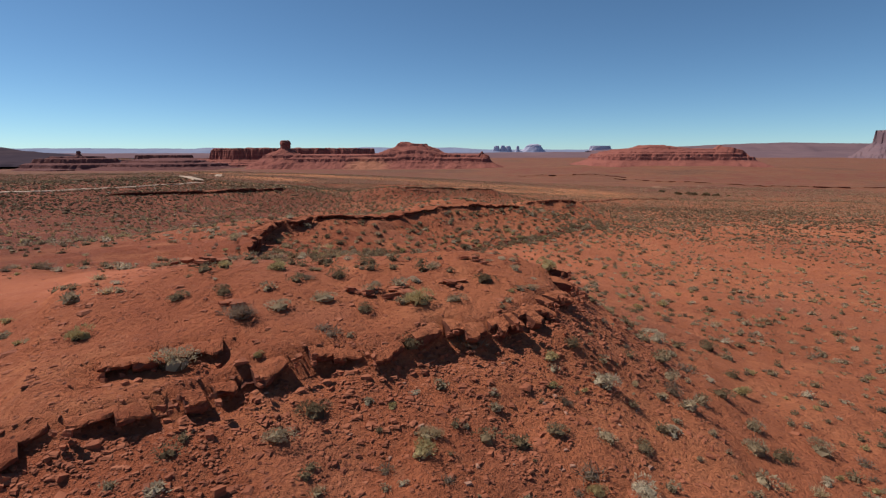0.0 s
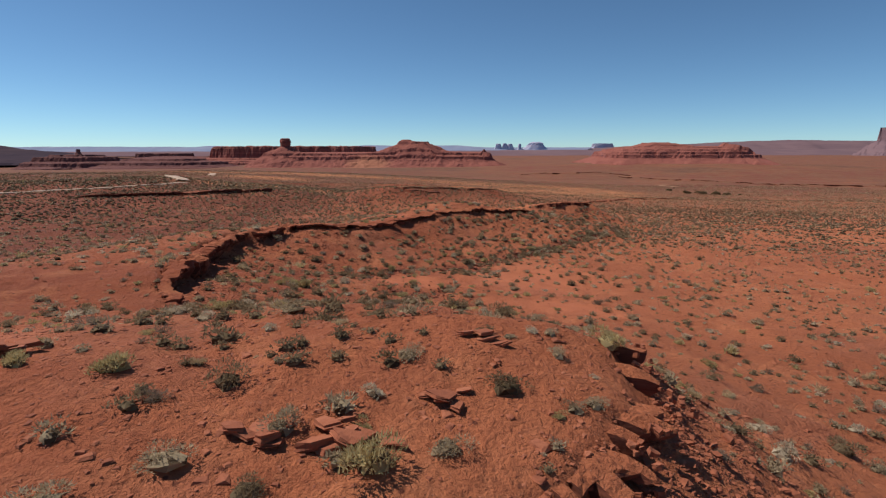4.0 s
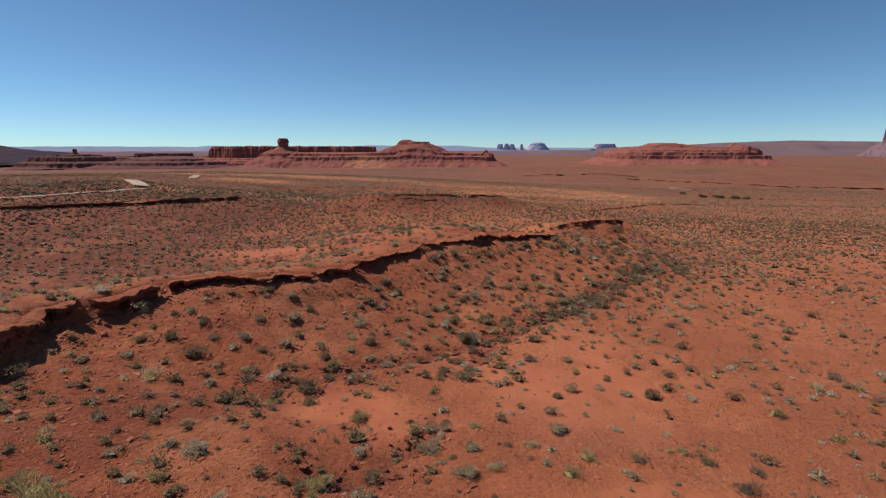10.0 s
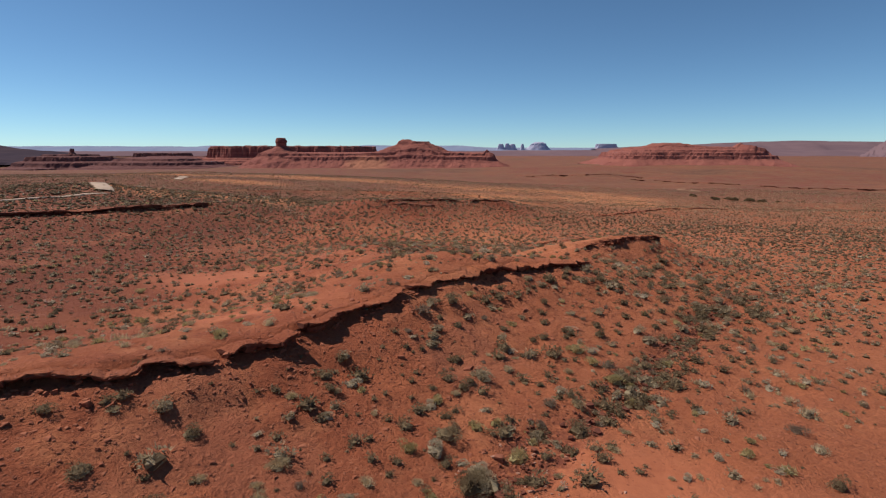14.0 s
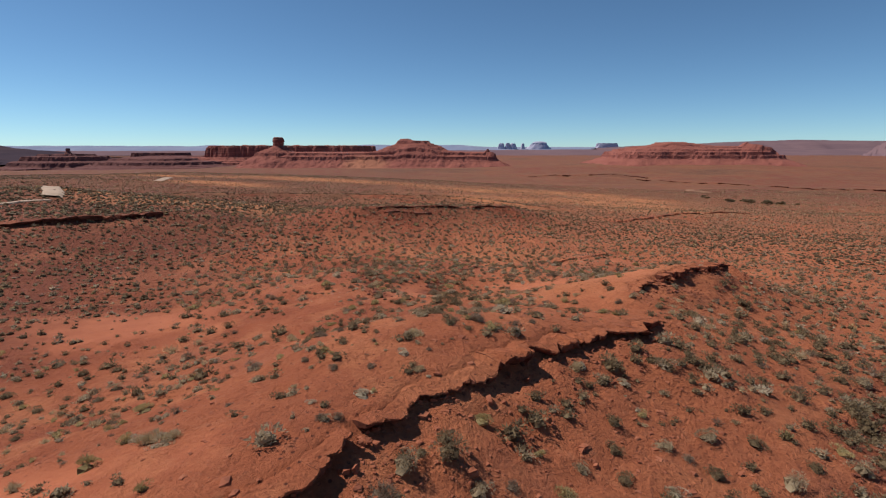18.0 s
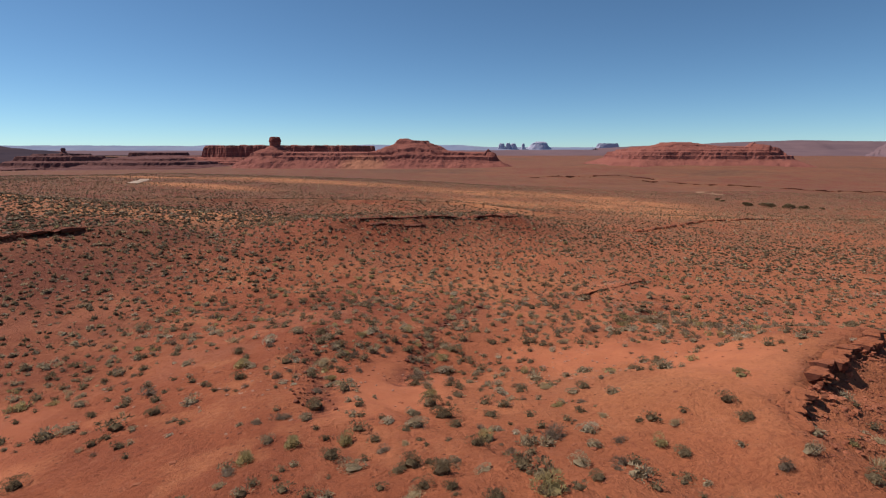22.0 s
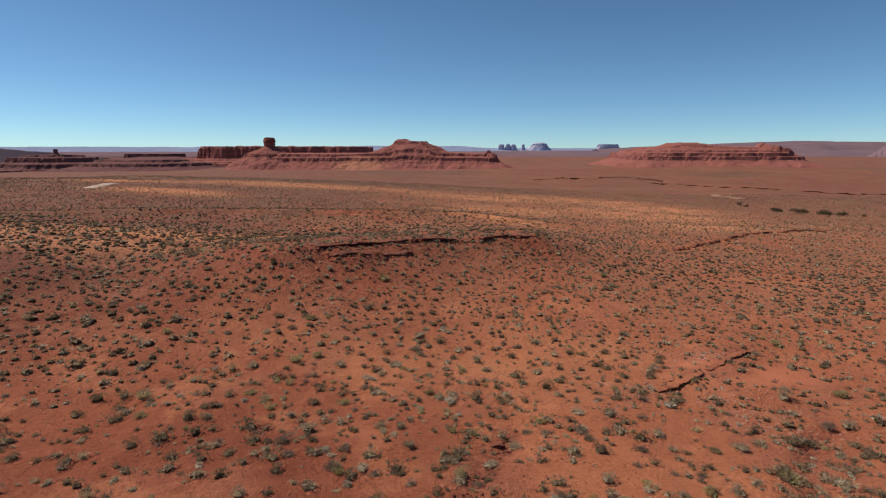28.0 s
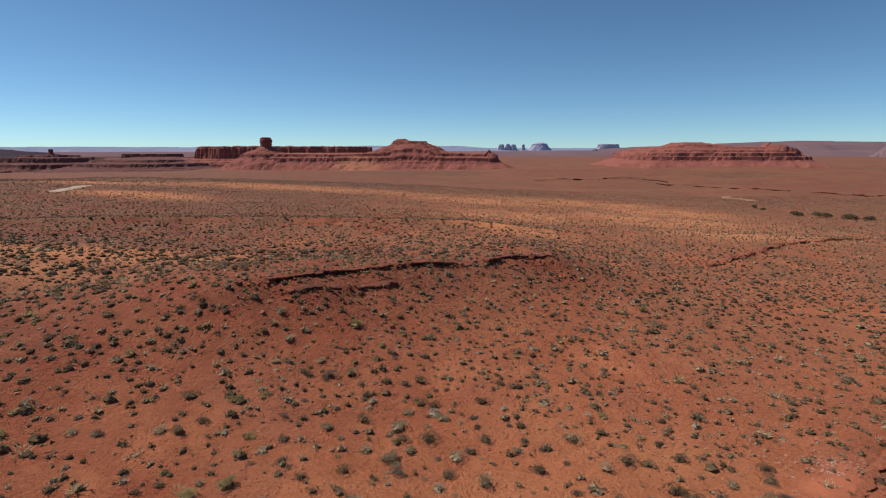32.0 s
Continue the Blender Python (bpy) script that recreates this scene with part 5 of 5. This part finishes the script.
def plant_everything():
    rng = np.random.default_rng(77)
    xs, ys, hand = [], [], []
    known = np.array(KNOWN)
    known[:, 2] = np.where(known[:, 1] < 32, 0.3 + 0.68 * known[:, 2], 0.24 + 0.56 * known[:, 2])

    def sow(x0, x1, y0, y1, cell, chance):
        gx, gy = np.meshgrid(np.arange(x0, x1, cell), np.arange(y0, y1, cell))
        x = gx.ravel() + rng.uniform(0, cell, gx.size)
        y = gy.ravel() + rng.uniform(0, cell, gx.size)
        keep = rng.random(x.size) < chance * cover(x, y)
        return x[keep], y[keep]

    nx, ny = sow(-190, 190, 6, 80, 1.06, 0.74)
    mx, my = sow(-190, 190, 80, 190, 0.92, 0.86)
    nx, ny = np.r_[nx, mx], np.r_[ny, my]
    fx, fy = sow(-300, 300, 190, 290, 0.98, 1.0)
    gx, gy = sow(-330, 330, 290, 480, 1.25, 1.0)
    fx, fy = np.r_[fx, gx], np.r_[fy, gy]
    thick = (4, 6, 5, 5, 5, 4, 3, 2, 3)
    lines = [along(path, int(along(path, 1, 0, rng)[2] * n), 0.6 if n > 4 else 1.3, rng) for n, path in zip(thick, RUNNELS)]
    # shrubs like to stand in twos and threes
    twin = rng.random(len(nx)) < 0.42
    nx, ny = np.r_[nx, nx[twin] + rng.normal(0, 0.42, twin.sum())], np.r_[ny, ny[twin] + rng.normal(0, 0.36, twin.sum())]
    bx, by = np.concatenate([nx, fx] + [q[0] for q in lines]), np.concatenate([ny, fy] + [q[1] for q in lines])
    # only what the wide view takes in
    wedge = (np.abs(bx - 1) < 14 + 0.92 * (by + 2)) & (np.abs(bx) < 330)
    bx, by = bx[wedge], by[wedge]
    clear = np.ones(len(bx), bool)
    for kx, ky, ks in known:
        clear &= np.hypot(bx - kx, by - ky) > 0.7 + ks * 0.6
    for name in ("near", "long", "long_end"):
        r, side, _, _, _ = rim_at(RIMS[name], bx, by)
        clear &= (r > 0.8)
    bx, by = bx[clear], by[clear]
    size = np.clip(rng.lognormal(-0.66, 0.36, len(bx)), 0.2, 1.15) * np.where(rng.random(len(bx)) < 0.25, 0.5, 1.0) * np.where(by > 190, 0.95, 1.0) * np.where((bx < -14) & (by > 138) & (by < 200), 1.15, 1.0)
    bx, by, size = np.r_[known[:, 0], bx], np.r_[known[:, 1], by], np.r_[known[:, 2], size]
    kind = rng.choice(6, size=len(bx), p=(0.29, 0.24, 0.13, 0.10, 0.14, 0.10))
    kind = np.where(by > 82, rng.choice(6, size=len(bx), p=(0.26, 0.42, 0.06, 0.05, 0.08, 0.13)), kind)
    size = np.where(by > 82, size * 1.15, size)
    # bigger, darker bushes on the talus under the long ledge
    r, side, _, _, _ = rim_at(RIMS["long"], bx, by)
    talus = (side > 0) & (r > 0.8) & (r < 15)
    size = np.where(talus, size * 1.22, size)
    kind = np.where(talus & (rng.random(len(bx)) < 0.45), 1, kind)
    kind[:len(known)] = np.array((0, 1, 0, 1, 0, 1, 3, 1, 0, 1, 5))[np.arange(len(known)) % 11]
    size = np.where(kind >= 4, size * 0.75, size)
    turn = rng.uniform(0, 6.3, len(bx))
    # how near the camera's line passes
    reach = np.hypot(bx - 2, np.maximum(0, np.maximum(22 - by, by - 150)) * 1.0)
    reach[:len(known)] = 0

    specs = (
        ("sage_shrub", LEAVES["sage"], "rounded grey-green desert sage shrub on red sand", "shrub", "sage shrubs", dict(height=0.46, width=0.012, length=0.08)),
        ("olive_shrub", LEAVES["olive"], "dense dull olive desert shrub on red soil", "shrub", "olive shrubs", dict(height=0.48, width=0.013, length=0.075, upright=0.35)),
        ("saltbush", LEAVES["salt"], "pale grey low saltbush on red sand", "shrub", "saltbushes", dict(height=0.38, width=0.012, length=0.075)),
        ("rabbitbrush", LEAVES["rabbit"], "yellow-green feathery rabbitbrush on red sand", "shrub", "rabbitbrushes", dict(height=0.44, width=0.012, length=0.12, upright=0.6)),
        ("grass_tuft", LEAVES["straw"], "dry straw-coloured grass tuft on red sand", "grass tuft", "dry tufts", dict(height=0.30, width=0.009, length=0.22, upright=0.6)),
        ("dead_shrub", LEAVES["dead"], "bare grey-brown dead shrub on red soil", "shrub", "dead shrubs", dict(height=0.36, width=0.008, length=0.20, upright=0.4)),
    )
    for k, (name, material, label, category, group, shape) in enumerate(specs):
        mine = np.flatnonzero(kind == k)
        mine = mine[np.argsort(reach[mine], kind="stable")]
        single, rest = mine[:290], mine[290:]
        leaf_meshes = []
        for i in range(5):
            v, f, slots = joined(shrub(100 + 10 * k + i, 560, **shape), mound(600 + 10 * k + i, shape["height"] * 0.62, 9, 0.8))
            me = mesh_from("foliage", v, f, material)
            me.materials.append(TWIG)
            me.polygons.foreach_set("material_index", (slots * (rng.random(len(slots)) < 0.3)).astype(np.int32))
            leaf_meshes.append(me)
        twig_meshes = [mesh_from("branchwork", *twigs(200 + 10 * k + i, 8, 0.36, shape["height"] * 0.8), TWIG) for i in range(2)]
        z = land(bx[single], by[single])
        for j, i in enumerate(single):
            top = new(name, None)
            top.location = (bx[i], by[i], z[j] - 0.03)
            top.rotation_euler = (0, 0, turn[i])
            s = size[i]
            top.scale = (s * 1.25, s, s * (0.95 + 0.2 * math.sin(i)))
            tagged(top, label, category, group)
            part("foliage", leaf_meshes[i % 5], top)
            part("branchwork", twig_meshes[i % 2], top)
        # the rest, in less and less detail with distance
        far = np.hypot(bx[rest] - 2, np.maximum(0, by[rest] - 118))
        bands = ((0, 26, 95, 2.6), (26, 60, 22, 4.4), (60, 130, 4, 7.0), (130, 900, 1, 9.0))
        for b, (lo, hi, blades, fat) in enumerate(bands):
            m = rest[(far >= lo) & (far < hi)]
            if not len(m):
                continue
            finer = dict(shape)
            finer["width"] *= fat
            finer["length"] *= min(fat, 1.9)
            kit = [shrub(300 + 10 * k + i, blades, **finer) for i in range(6)]
            kit = [joined(q, mound(500 + 10 * k + i, shape["height"] * (0.6, 0.65, 0.8, 0.85)[b], (6, 5, 5, 4)[b], (0.75, 0.85, 1.0, 1.0)[b])) for i, q in enumerate(kit)]
            kit = [(v, f, s * (rng.random(len(s)) < (0.5, 0.62, 0.72, 0.72)[b])) for v, f, s in kit]
            scatter(name + "s", kit, bx[m], by[m], size[m], turn[m], 1.1, material, label.replace("shrub", "shrubs").replace("tuft", "tufts"), category, 0.03, b + 5 * k, 0.88)


plant_everything()


def thickets():
    """Big dark bushes that crowd the bank of the wash."""
    rng = np.random.default_rng(55)
    kits = [mesh_from("foliage", *shrub(700 + i, 420, height=0.55, width=0.05, length=0.14, upright=0.4), LEAVES["olive"]) for i in range(3)]
    for i, (x, y, s) in enumerate(((158, 347, 5.0), (163, 339, 5.6), (168, 331, 6.2), (172, 325, 4.6), (158, 372, 2.6), (160, 381, 2.4), (164, 389, 2.8), (168, 396, 2.2), (176, 318, 2.4))):
        top = new("wash_thicket", None)
        top.location = (x, y, float(land(np.array([x * 1.0]), np.array([y * 1.0]))[0]) - 0.1)
        top.rotation_euler, top.scale = (0, 0, rng.uniform(0, 6.3)), (s * 1.3, s, s * 0.75)
        tagged(top, "big dark olive thicket beside a dry wash", "shrub", "wash thickets")
        part("foliage", kits[i % 3], top)


thickets()
